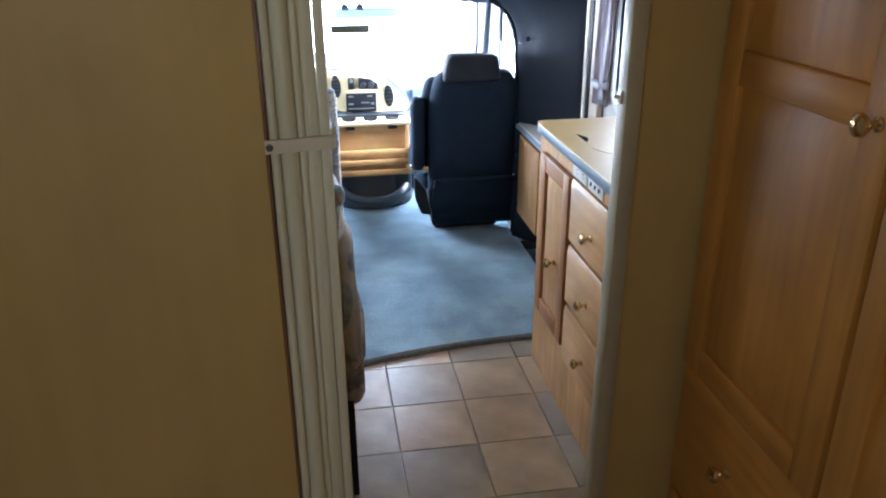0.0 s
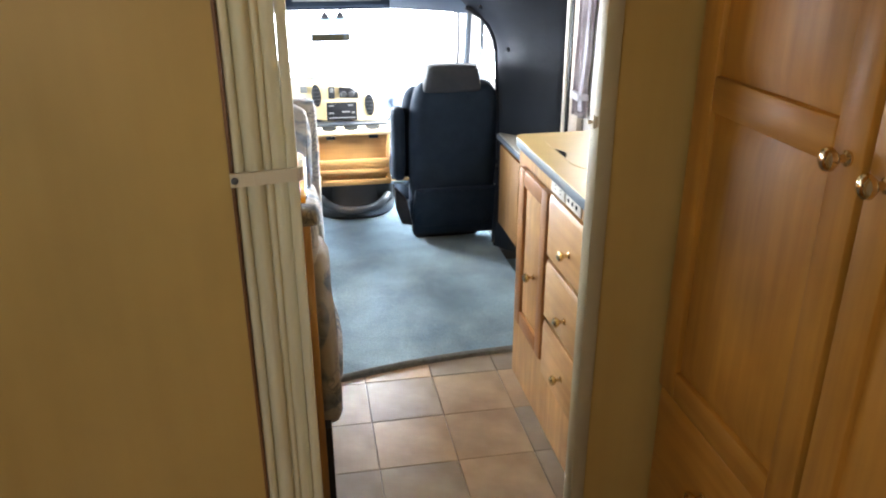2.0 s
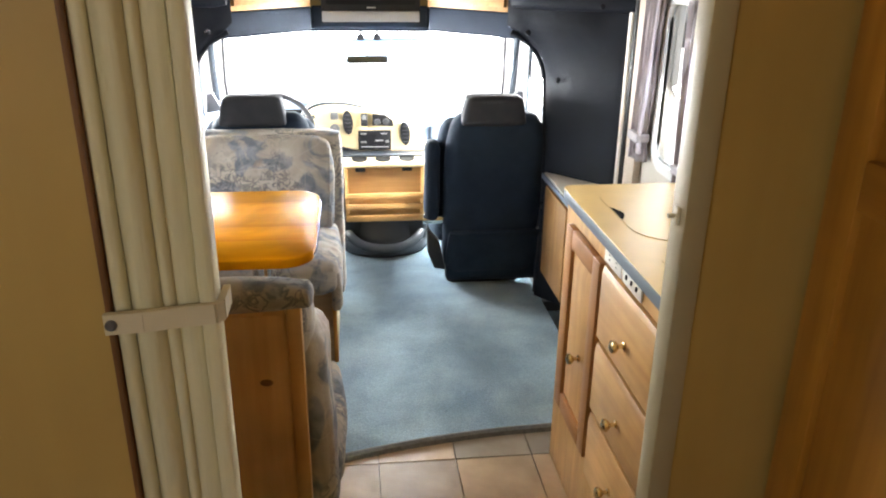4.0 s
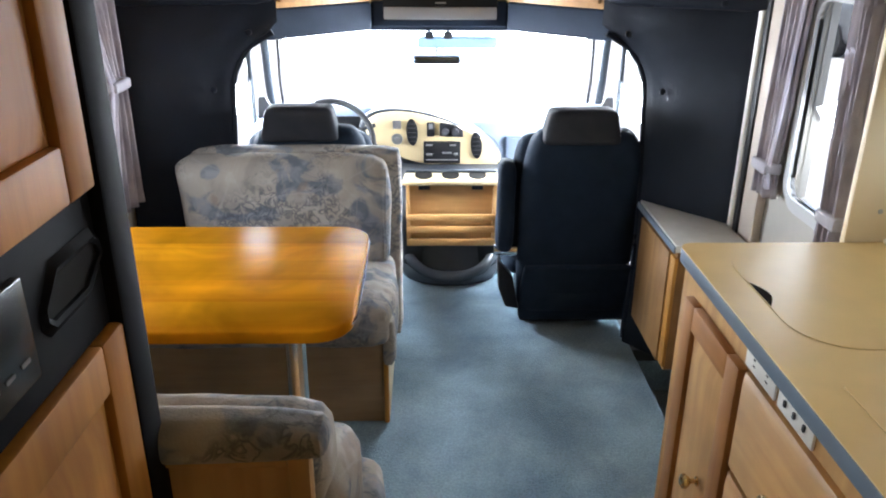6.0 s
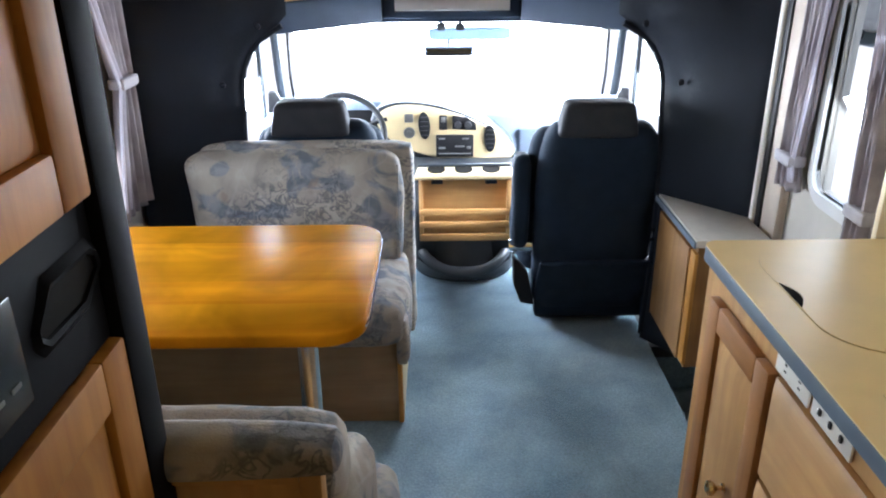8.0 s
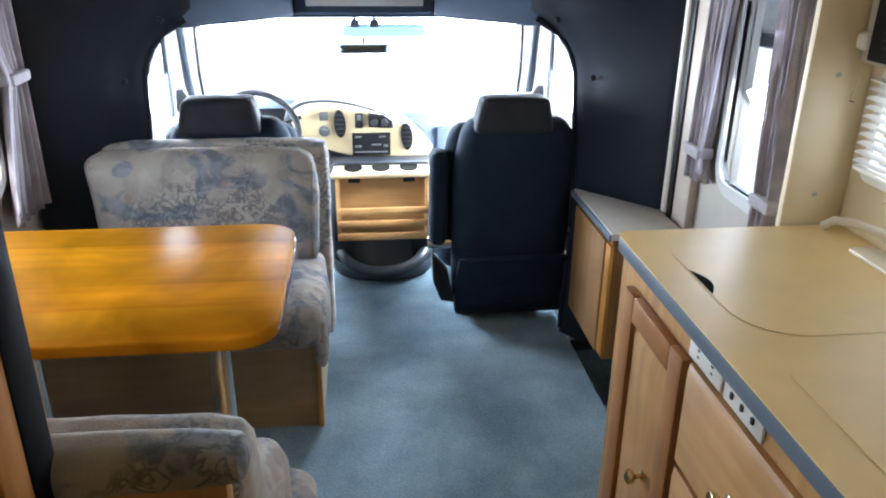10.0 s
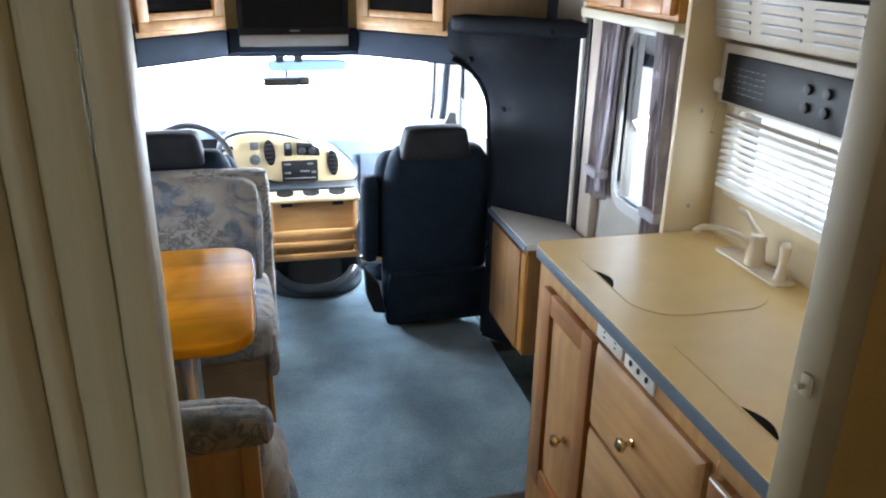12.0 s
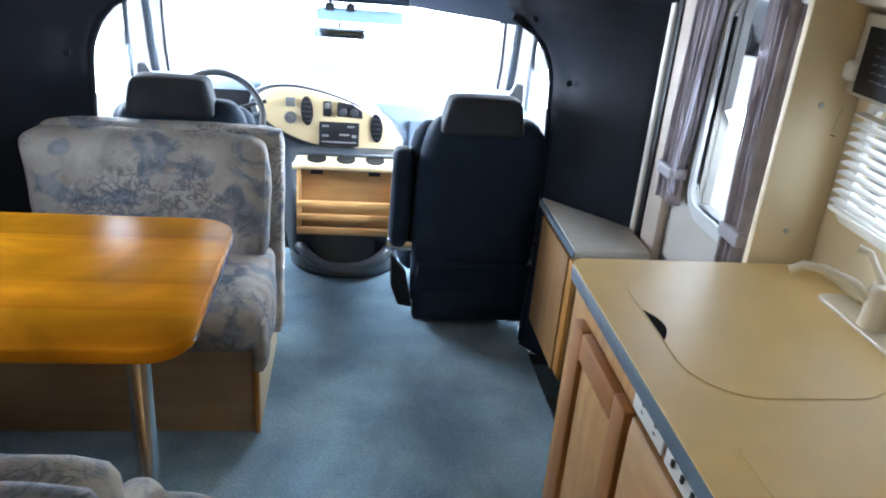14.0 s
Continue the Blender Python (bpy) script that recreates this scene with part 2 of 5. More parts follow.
def carpet_material():
    m = mat("blue_carpet", (0.29, 0.42, 0.50), 0.95, scale=3.2, color2=(0.13, 0.215, 0.28), bump=0.9, bump_scale=170, spec=0.1)
    nt = m.node_tree
    b = nt.nodes["Principled BSDF"]
    ramp = b.inputs["Base Color"].links[0].from_node
    tc = [n for n in nt.nodes if n.type == "TEX_COORD"][0]
    fine = nt.nodes.new("ShaderNodeTexNoise")
    fine.inputs["Scale"].default_value, fine.inputs["Detail"].default_value = 140, 2
    nt.links.new(tc.outputs["Object"], fine.inputs["Vector"])
    rng = nt.nodes.new("ShaderNodeMapRange")
    rng.inputs["From Min"].default_value, rng.inputs["From Max"].default_value = 0.3, 0.7
    rng.inputs["To Min"].default_value, rng.inputs["To Max"].default_value = 0.78, 1.18
    nt.links.new(fine.outputs[0], rng.inputs["Value"])
    mix = nt.nodes.new("ShaderNodeVectorMath")
    mix.operation = "SCALE"
    nt.links.new(ramp.outputs[0], mix.inputs[0])
    nt.links.new(rng.outputs[0], mix.inputs["Scale"])
    nt.links.new(mix.outputs[0], b.inputs["Base Color"])
    nap = nt.nodes.new("ShaderNodeTexNoise")
    nap.inputs["Scale"].default_value, nap.inputs["Detail"].default_value, nap.inputs["Distortion"].default_value = 2.2, 5, 1.4
    nt.links.new(tc.outputs["Object"], nap.inputs["Vector"])
    rng2 = nt.nodes.new("ShaderNodeMapRange")
    rng2.inputs["From Min"].default_value, rng2.inputs["From Max"].default_value = 0.35, 0.65
    rng2.inputs["To Min"].default_value, rng2.inputs["To Max"].default_value = 0.8, 1.12
    nt.links.new(nap.outputs[0], rng2.inputs["Value"])
    worn = nt.nodes.new("ShaderNodeVectorMath")
    worn.operation = "SCALE"
    nt.links.new(mix.outputs[0], worn.inputs[0])
    nt.links.new(rng2.outputs[0], worn.inputs["Scale"])
    nt.links.new(worn.outputs[0], b.inputs["Base Color"])
    b.inputs["Sheen Weight"].default_value = 0.3
    return m


def floral_material():
    """Woven upholstery: cream ground, broad washed slate-blue patches, pale crossing lines and small dark leaf sprigs."""
    m = bpy.data.materials.new("floral_upholstery")
    m.use_nodes = True
    nt = m.node_tree
    b = nt.nodes["Principled BSDF"]
    b.inputs["Roughness"].default_value, b.inputs["Specular IOR Level"].default_value = 0.9, 0.2
    tc = nt.nodes.new("ShaderNodeTexCoord")

    def noise_node(scale, detail, distortion=0.0, shift=0.0):
        mp = nt.nodes.new("ShaderNodeMapping")
        mp.inputs["Location"].default_value = (shift, shift * 0.7, shift * 1.3)
        nt.links.new(tc.outputs["Object"], mp.inputs["Vector"])
        n = nt.nodes.new("ShaderNodeTexNoise")
        n.inputs["Scale"].default_value, n.inputs["Detail"].default_value, n.inputs["Distortion"].default_value = scale, detail, distortion
        nt.links.new(mp.outputs[0], n.inputs["Vector"])
        return n.outputs[0]

    def steps(value, stops, interpolation="EASE"):
        ramp = nt.nodes.new("ShaderNodeValToRGB")
        ramp.color_ramp.interpolation = interpolation
        els = ramp.color_ramp.elements
        while len(els) < len(stops):
            els.new(0.5)
        for e, (p, c) in zip(els, stops):
            e.position, e.color = p, (*c, 1)
        nt.links.new(value, ramp.inputs[0])
        return ramp.outputs[0]

    def blend(fac, low, high):
        mix = nt.nodes.new("ShaderNodeMixRGB")
        nt.links.new(fac, mix.inputs[0])
        for socket, v in ((mix.inputs[1], low), (mix.inputs[2], high)):
            if isinstance(v, tuple):
                socket.default_value = (*v, 1)
            else:
                nt.links.new(v, socket)
        return mix.outputs[0]

    black, white = (0, 0, 0), (1, 1, 1)
    ground = steps(noise_node(7, 4, 0.6), ((0.34, (0.26, 0.24, 0.22)), (0.5, (0.345, 0.312, 0.272)), (0.66, (0.41, 0.382, 0.352))))
    patch = steps(noise_node(8.5, 4, 0.9, 3.1), ((0.49, black), (0.60, white)))
    colour = blend(patch, ground, steps(noise_node(19, 3, 0.5, 7.0), ((0.35, (0.125, 0.142, 0.172)), (0.65, (0.24, 0.252, 0.275)))))
    pink = steps(noise_node(9, 3, 0.4, 11.0), ((0.60, black), (0.68, (0.6, 0.6, 0.6))))
    colour = blend(pink, colour, (0.23, 0.18, 0.155))
    # sprigs: thin contour lines of a swirling noise, kept to some regions
    line = steps(noise_node(30, 3, 0.9, 5.0), ((0.40, black), (0.46, (0.8, 0.8, 0.8)), (0.50, (0.5, 0.5, 0.5)), (0.56, black)))
    where = steps(noise_node(5, 2, 0.0, 17.0), ((0.46, black), (0.60, white)))
    mul = nt.nodes.new("ShaderNodeMixRGB")
    mul.blend_type, mul.inputs[0].default_value = "MULTIPLY", 1.0
    nt.links.new(line, mul.inputs[1])
    nt.links.new(where, mul.inputs[2])
    colour = blend(mul.outputs[0], colour, (0.085, 0.095, 0.115))
    # pale straight lines that cross at a slant
    vor = nt.nodes.new("ShaderNodeTexVoronoi")
    vor.feature = "DISTANCE_TO_EDGE"
    vor.inputs["Scale"].default_value = 5.5
    nt.links.new(tc.outputs["Object"], vor.inputs["Vector"])
    colour = blend(steps(vor.outputs["Distance"], ((0.0, (0.22, 0.22, 0.22)), (0.018, black))), colour, (0.42, 0.40, 0.385))
    nt.links.new(colour, b.inputs["Base Color"])
    bp = nt.nodes.new("ShaderNodeBump")
    bp.inputs["Strength"].default_value, bp.inputs["Distance"].default_value = 0.25, 0.003
    nt.links.new(noise_node(260, 2), bp.inputs["Height"])
    nt.links.new(bp.outputs[0], b.inputs["Normal"])
    return m


def tile_material():
    m = mat("stone_look_vinyl", (0.50, 0.41, 0.32), 0.3, scale=6, color2=(0.33, 0.26, 0.20), bump=0.1, bump_scale=40)
    nt = m.node_tree
    b = nt.nodes["Principled BSDF"]
    ramp = b.inputs["Base Color"].links[0].from_node
    oi = nt.nodes.new("ShaderNodeObjectInfo")
    tint = nt.nodes.new("ShaderNodeValToRGB")
    tint.color_ramp.elements[0].color, tint.color_ramp.elements[1].color = (0.70, 0.76, 0.80, 1), (1.15, 1.03, 0.84, 1)
    nt.links.new(oi.outputs["Random"], tint.inputs[0])
    mul = nt.nodes.new("ShaderNodeMixRGB")
    mul.blend_type, mul.inputs[0].default_value = "MULTIPLY", 1.0
    nt.links.new(ramp.outputs[0], mul.inputs[1])
    nt.links.new(tint.outputs[0], mul.inputs[2])
    nt.links.new(mul.outputs[0], b.inputs["Base Color"])
    return m


CARPET = carpet_material()
BINDING = mat("carpet_binding", (0.17, 0.175, 0.17), 0.95, var=0.15, scale=60, bump=0.5, bump_scale=200)
FLORAL = floral_material()
TILE = tile_material()
GROUT = mat("worn_joint", (0.50, 0.42, 0.34), 0.5)

# ---- mesh helpers ----


def bm_new():
    return bmesh.new()


def add_box(bm, x0, x1, y0, y1, z0, z1, bevel=0.0, seg=2):
    g = bmesh.ops.create_cube(bm, size=1, matrix=Matrix.Translation(((x0 + x1) / 2, (y0 + y1) / 2, (z0 + z1) / 2)) @ Matrix.Diagonal((x1 - x0, y1 - y0, z1 - z0, 1)))
    if bevel:
        edges = list({e for v in g["verts"] for e in v.link_edges})
        bmesh.ops.bevel(bm, geom=edges, offset=bevel, segments=seg, profile=0.5, affect="EDGES")
    return bm


def box(x0, x1, y0, y1, z0, z1, bevel=0.0, seg=2):
    return add_box(bm_new(), x0, x1, y0, y1, z0, z1, bevel, seg)


def add_prism(bm, pts, lift, bevel=0.0, seg=2):
    """Extrudes a closed outline of 3D points by the vector lift."""
    vs = [bm.verts.new(p) for p in pts]
    f = bm.faces.new(vs)
    r = bmesh.ops.extrude_face_region(bm, geom=[f])
    top = [v for v in r["geom"] if isinstance(v, bmesh.types.BMVert)]
    for v in top:
        v.co += Vector(lift)
    faces = {fc for v in vs + top for fc in v.link_faces}
    bmesh.ops.recalc_face_normals(bm, faces=list(faces))
    if bevel:
        edges = list({e for v in vs + top for e in v.link_edges})
        bmesh.ops.bevel(bm, geom=edges, offset=bevel, segments=seg, profile=0.5, affect="EDGES")
    return bm


def prism(pts, lift, bevel=0.0, seg=2):
    return add_prism(bm_new(), pts, lift, bevel, seg)


def soft_box(x0, x1, y0, y1, z0, z1, r=0.04, n=10, wobble=0.0, bulge=0.0, shape=None):
    """A cushion: a box with round edges, a little domed and uneven."""
    bm = bm_new()
    bmesh.ops.create_cube(bm, size=2)
    bmesh.ops.subdivide_edges(bm, edges=bm.edges[:], cuts=n, use_grid_fill=True)
    h = Vector(((x1 - x0) / 2, (y1 - y0) / 2, (z1 - z0) / 2))
    c = Vector(((x0 + x1) / 2, (y0 + y1) / 2, (z0 + z1) / 2))
    for v in bm.verts:
        u = v.co.copy()
        p = Vector((u.x * h.x, u.y * h.y, u.z * h.z))
        core = Vector([max(-(h[i] - r), min(h[i] - r, p[i])) if h[i] > r else 0 for i in range(3)])
        d = p - core
        if d.length > 1e-9:
            p = core + d.normalized() * min(r, max(d.length, r * 0.999))
        dome = (1 - u.x ** 2) * (1 - u.y ** 2) + (1 - u.x ** 2) * (1 - u.z ** 2) + (1 - u.y ** 2) * (1 - u.z ** 2)
        nrm = Vector([math.copysign(abs(u[i]) ** 8, u[i]) for i in range(3)])
        p += nrm * bulge * dome
        if wobble:
            p += noise.noise_vector((p + c) * 9) * wobble
        v.co = c + p
        if shape:
            v.co = shape(v.co)
    return bm


def add_tube(bm, pts, r, sides=10, closed=False):
    rings = []
    n = len(pts)
    P = [Vector(p) for p in pts]
    for i in range(n):
        a = P[i - 1] if (i or closed) else P[i]
        b = P[(i + 1) % n] if (i < n - 1 or closed) else P[i]
        t = (b - a).normalized()
        side = t.cross(Vector((0, 0, 1)))
        if side.length < 1e-3:
            side = t.cross(Vector((0, 1, 0)))
        side.normalize()
        up = side.cross(t)
        rr = r[i] if isinstance(r, (list, tuple)) else r
        rings.append([bm.verts.new(P[i] + (side * math.cos(k * 2 * math.pi / sides) + up * math.sin(k * 2 * math.pi / sides)) * rr) for k in range(sides)])
    for i in range(n if closed else n - 1):
        A, B = rings[i], rings[(i + 1) % n]
        for k in range(sides):
            bm.faces.new((A[k], A[(k + 1) % sides], B[(k + 1) % sides], B[k]))
    if not closed:
        bm.faces.new(rings[0][::-1])
        bm.faces.new(rings[-1])
    bmesh.ops.recalc_face_normals(bm, faces=bm.faces[:])
    return bm


def tube(pts, r, sides=10, closed=False):
    return add_tube(bm_new(), pts, r, sides, closed)


def lathe(profile, sides=16, m=None):
    """Turns (radius, height) pairs about the z axis."""
    bm = bm_new()
    rings = []
    for r, z in profile:
        rings.append([bm.verts.new((r * math.cos(2 * math.pi * k / sides), r * math.sin(2 * math.pi * k / sides), z)) for k in range(sides)])
    for A, B in zip(rings, rings[1:]):
        for k in range(sides):
            bm.faces.new((A[k], A[(k + 1) % sides], B[(k + 1) % sides], B[k]))
    bm.faces.new(rings[0][::-1])
    bm.faces.new(rings[-1])
    bmesh.ops.recalc_face_normals(bm, faces=bm.faces[:])
    if m is not None:
        bmesh.ops.transform(bm, matrix=m, verts=bm.verts[:])
    return bm


def link(name, bm, material, smooth=38):
    me = bpy.data.meshes.new(name)
    bm.to_mesh(me)
    bm.free()
    me.materials.append(material)
    if smooth:
        me.polygons.foreach_set("use_smooth", [True] * len(me.polygons))
        me.set_sharp_from_angle(angle=radians(smooth))
    return new(name, me)


def part(name, bm, material, parent, label=""):
    ob = link(name, bm, material)
    ob.parent = parent
    if label:
        ob["label"] = label
    return ob


def thing(name, label, category, group=""):
    return tagged(new(name), label, category, group)


def solid(name, bm, material, label, category, group=""):
    return tagged(link(name, bm, material), label, category, group)


def structure(name, bm, material, label):
    return tagged(link(name, bm, material), label, "", "", "structure")


def wall_with_holes(u0, u1, z0, z1, holes, t0, t1, axis):
    """A wall slab spanning u0..u1 and z0..z1 with rectangular holes (u0, u1, z0, z1), between t0 and t1 across; axis names u."""
    us = sorted({u0, u1, *[h[0] for h in holes], *[h[1] for h in holes]})
    zs = sorted({z0, z1, *[h[2] for h in holes], *[h[3] for h in holes]})
    bm = bm_new()

    def p(u, z, t):
        return (u, t, z) if axis == "x" else (t, u, z)
    vt = {(i, j, k): bm.verts.new(p(u, z, t)) for i, u in enumerate(us) for j, z in enumerate(zs) for k, t in enumerate((t0, t1))}
    full = {}
    for i in range(len(us) - 1):
        for j in range(len(zs) - 1):
            cu, cz = (us[i] + us[i + 1]) / 2, (zs[j] + zs[j + 1]) / 2
            full[i, j] = not any(h[0] < cu < h[1] and h[2] < cz < h[3] for h in holes)
    for (i, j), ok in full.items():
        if not ok:
            continue
        for k in (0, 1):
            bm.faces.new((vt[i, j, k], vt[i + 1, j, k], vt[i + 1, j + 1, k], vt[i, j + 1, k]))
        for di, dj, a, b in ((-1, 0, (i, j), (i, j + 1)), (1, 0, (i + 1, j), (i + 1, j + 1)), (0, -1, (i, j), (i + 1, j)), (0, 1, (i, j + 1), (i + 1, j + 1))):
            if not full.get((i + di, j + dj), False):
                bm.faces.new((vt[(*a, 0)], vt[(*b, 0)], vt[(*b, 1)], vt[(*a, 1)]))
    bmesh.ops.recalc_face_normals(bm, faces=bm.faces[:])
    return bm


def round_rect(u0, u1, z0, z1, r, n=6):
    pts = []
    for cu, cz, a0 in ((u1 - r, z1 - r, 0), (u0 + r, z1 - r, 90), (u0 + r, z0 + r, 180), (u1 - r, z0 + r, 270)):
        for k in range(n + 1):
            a = radians(a0 + 90 * k / n)
            pts.append((cu + r * math.cos(a), cz + r * math.sin(a)))
    return pts


def ring_frame(outer, inner, put, depth):
    """A closed frame between two outlines of equal count; put(u, z, d) places a point at depth d."""
    bm = bm_new()
    loops = [[bm.verts.new(put(u, z, d)) for u, z in o] for o, d in ((outer, 0), (outer, depth), (inner, depth), (inner, 0))]
    n = len(outer)
    for a in range(4):
        A, B = loops[a], loops[(a + 1) % 4]
        for k in range(n):
            bm.faces.new((A[k], A[(k + 1) % n], B[(k + 1) % n], B[k]))
    bmesh.ops.recalc_face_normals(bm, faces=bm.faces[:])
    return bm


# ---- setting ----
XL, XR, ZC, YB = -0.95, 1.13, 1.98, -2.3   # side walls, ceiling, rear wall
YJ = 2.95                                   # where the body meets the cab
structure("ground", box(-150, 150, -150, 150, -0.86, -0.8), CONCRETE, "pale sunlit concrete lot round the motorhome")
structure("floor", box(XL - 0.05, 0.878, YB, 3.75, -0.06, -0.012), GROUT, "motorhome floor under vinyl and carpet")
structure("step_floor", box(0.878, XR + 0.05, YB, 1.72, -0.06, -0.012), GROUT, "motorhome floor under the kitchen")
structure("cab_floor", box(0.878, XR + 0.05, 2.86, 3.75, -0.06, -0.012), DASH_DARK, "floor beside the passenger seat")
structure("step_well_end", box(0.86, XR + 0.05, 2.861, 2.88, -0.26, -0.061), CARPET, "carpeted end of the entry step well")
structure("step_well", add_box(box(0.878, XR + 0.05, 1.72, 2.86, -0.26, -0.2), 0.858, 0.8775, 1.72, 2.86, -0.26, -0.061), CARPET, "carpeted entry step well")
WIN_K = (0.92, 1.665, 1.01, 1.30)
WIN_D = (2.03, 2.30, 0.815, 1.375)
WIN_L = (1.50, 2.53, 0.78, 1.30)
# the rearmost hole in each side wall is added, unseen, for the fill lamps
structure("wall_right", wall_with_holes(YB, YJ, -0.3, ZC, [WIN_K, WIN_D, (-1.75, -0.95, 1.30, 1.80)], XR, XR + 0.045, "y"), WALLGREY, "grey cloth-covered side wall with windows")
structure("wall_left", wall_with_holes(YB, YJ, -0.06, ZC, [WIN_L, (-1.75, -0.75, 1.30, 1.80)], XL - 0.045, XL, "y"), WALLGREY, "grey cloth-covered side wall with a window")
structure("wall_rear", box(XL - 0.045, XR + 0.045, YB - 0.04, YB, -0.06, ZC), PANEL, "plain panelled rear wall")
structure("ceiling", box(XL - 0.045, XR + 0.045, YB, 3.6, ZC, ZC + 0.04), CREAM_WALL, "cream ceiling")
structure("wall_partition_left", box(XL, -0.1705, 0.285, 0.325, 0, ZC), PANEL, "tan wood-look partition beside the folding door")
structure("partition_edge_trim", box(-0.1705, -0.166, 0.282, 0.331, 0, ZC, 0.002), PANEL_EDGE, "brown edge strip of the partition")
structure("wall_partition_right", box(0.447, XR, 0.500, 0.528, 0, ZC), PANEL, "tan wood-look partition between wardrobe and kitchen")
structure("doorway_trim", box(0.417, 0.447, 0.494, 0.536, 0, ZC, 0.004), TRIM, "cream plastic trim on the partition end")
structure("kitchen_wall_lining", wall_with_holes(0.528, 1.735, 0.9, ZC, [(0.92, 1.665, 1.035, 1.235)], XR - 0.012, XR - 0.001, "y"), CREAM_WALL, "cream wallboard behind the kitchen counter")

# carpet with a slightly curved bound edge


def carpet_edge(x):
    return 1.73 + 0.145 * (x + 0.05) - 0.03 * ((x - 0.33) / 0.4) ** 2 + 0.036


xs = [-0.93 + i * 0.0445 for i in range(41)]
pts = [(x, carpet_edge(max(x, -0.1)), -0.012) for x in xs if x <= 0.85] + [(0.88, carpet_edge(0.88), -0.012), (0.88, 3.74, -0.012), (XL, 3.74, -0.012)]
structure("carpet", prism(pts, (0, 0, 0.018)), CARPET, "worn blue-grey cut-pile carpet")
structure("carpet_binding", tube([(x, carpet_edge(x), 0.0) for x in [-0.1 + i * 0.06 for i in range(17)]], 0.018, 8), BINDING, "frayed grey binding on the carpet edge")

# ---- shared pieces ----


def knob(parent, x, y, z, face=-1):
    """A round brass knob on a stem, standing out along x."""
    m = Matrix.Translation((x, y, z)) @ Matrix.Rotation(radians(90 * face), 4, "Y")
    ob = part("knob", lathe(((0.010, 0), (0.010, 0.003), (0.0055, 0.006), (0.005, 0.014), (0.011, 0.019), (0.0155, 0.025), (0.0145, 0.031), (0.008, 0.035)), 16, m), BRASS, parent, "polished brass knob")
    return ob


def panel_door(parent, x, y0, y1, z0, z1, out=-1, name="door", rails=(), stile=0.05, thick=0.02, horizontal=False, m_frame=None, m_panel=None):
    """A frame-and-panel door in the plane x, facing out (-1 or +1); rails: heights of middle rails."""
    mf, mp = m_frame or OAK_Z, m_panel or OAK_Z
    xa, xb = sorted((x, x + out * thick))
    d = new(name)
    d.parent = parent
    part("stile", box(xa, xb, y0, y0 + stile, z0, z1, 0.004), mf, d)
    part("stile", box(xa, xb, y1 - stile, y1, z0, z1, 0.004), mf, d)
    zs = [z0, *rails, z1]
    for i, zr in enumerate(zs):
        a, b = (zr, zr + stile) if i == 0 else (zr - stile, zr) if i == len(zs) - 1 else (zr - stile / 2, zr + stile / 2)
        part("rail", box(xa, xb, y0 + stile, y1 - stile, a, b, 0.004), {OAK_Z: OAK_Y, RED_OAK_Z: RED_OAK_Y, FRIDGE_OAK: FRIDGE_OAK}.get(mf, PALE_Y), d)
    for i in range(len(zs) - 1):
        a = zs[i] + (stile if i == 0 else stile / 2)
        b = zs[i + 1] - (stile if i == len(zs) - 2 else stile / 2)
        # raised field: a low pyramid frame round a flat middle
        bm = bm_new()
        ya, yb = y0 + stile, y1 - stile
        s = min(0.035, (yb - ya) / 4)
        lo, hi = x + out * (thick - 0.011), x + out * (thick - 0.003)
        o = [bm.verts.new((lo, u, w)) for u, w in ((ya, a), (yb, a), (yb, b), (ya, b))]
        q = [bm.verts.new((hi, u, w)) for u, w in ((ya + s, a + s), (yb - s, a + s), (yb - s, b - s), (ya + s, b - s))]
        k = [bm.verts.new((x, u, w)) for u, w in ((ya, a), (yb, a), (yb, b), (ya, b))]
        bm.faces.new(q)
        for j in range(4):
            bm.faces.new((o[j], o[(j + 1) % 4], q[(j + 1) % 4], q[j]))
            bm.faces.new((k[j], k[(j + 1) % 4], o[(j + 1) % 4], o[j]))
        bm.faces.new(k[::-1])
        bmesh.ops.recalc_face_normals(bm, faces=bm.faces[:])
        part("panel", bm, mp, d)
    return d


def slab_front(parent, x, y0, y1, z0, z1, out=-1, name="drawer_front", thick=0.02, m=None):
    """A solid drawer front with a wide chamfer."""
    c = 0.014
    bm = bm_new()
    a = [bm.verts.new((x, u, w)) for u, w in ((y0, z0), (y1, z0), (y1, z1), (y0, z1))]
    b = [bm.verts.new((x + out * thick * 0.55, u, w)) for u, w in ((y0, z0), (y1, z0), (y1, z1), (y0, z1))]
    t = [bm.verts.new((x + out * thick, u, w)) for u, w in ((y0 + c, z0 + c), (y1 - c, z0 + c), (y1 - c, z1 - c), (y0 + c, z1 - c))]
    for A, B in ((a, b), (b, t)):
        for j in range(4):
            bm.faces.new((A[j], A[(j + 1) % 4], B[(j + 1) % 4], B[j]))
    bm.faces.new(t)
    bm.faces.new(a[::-1])
    bmesh.ops.recalc_face_normals(bm, faces=bm.faces[:])
    return part(name, bm, m or OAK_Y, parent)


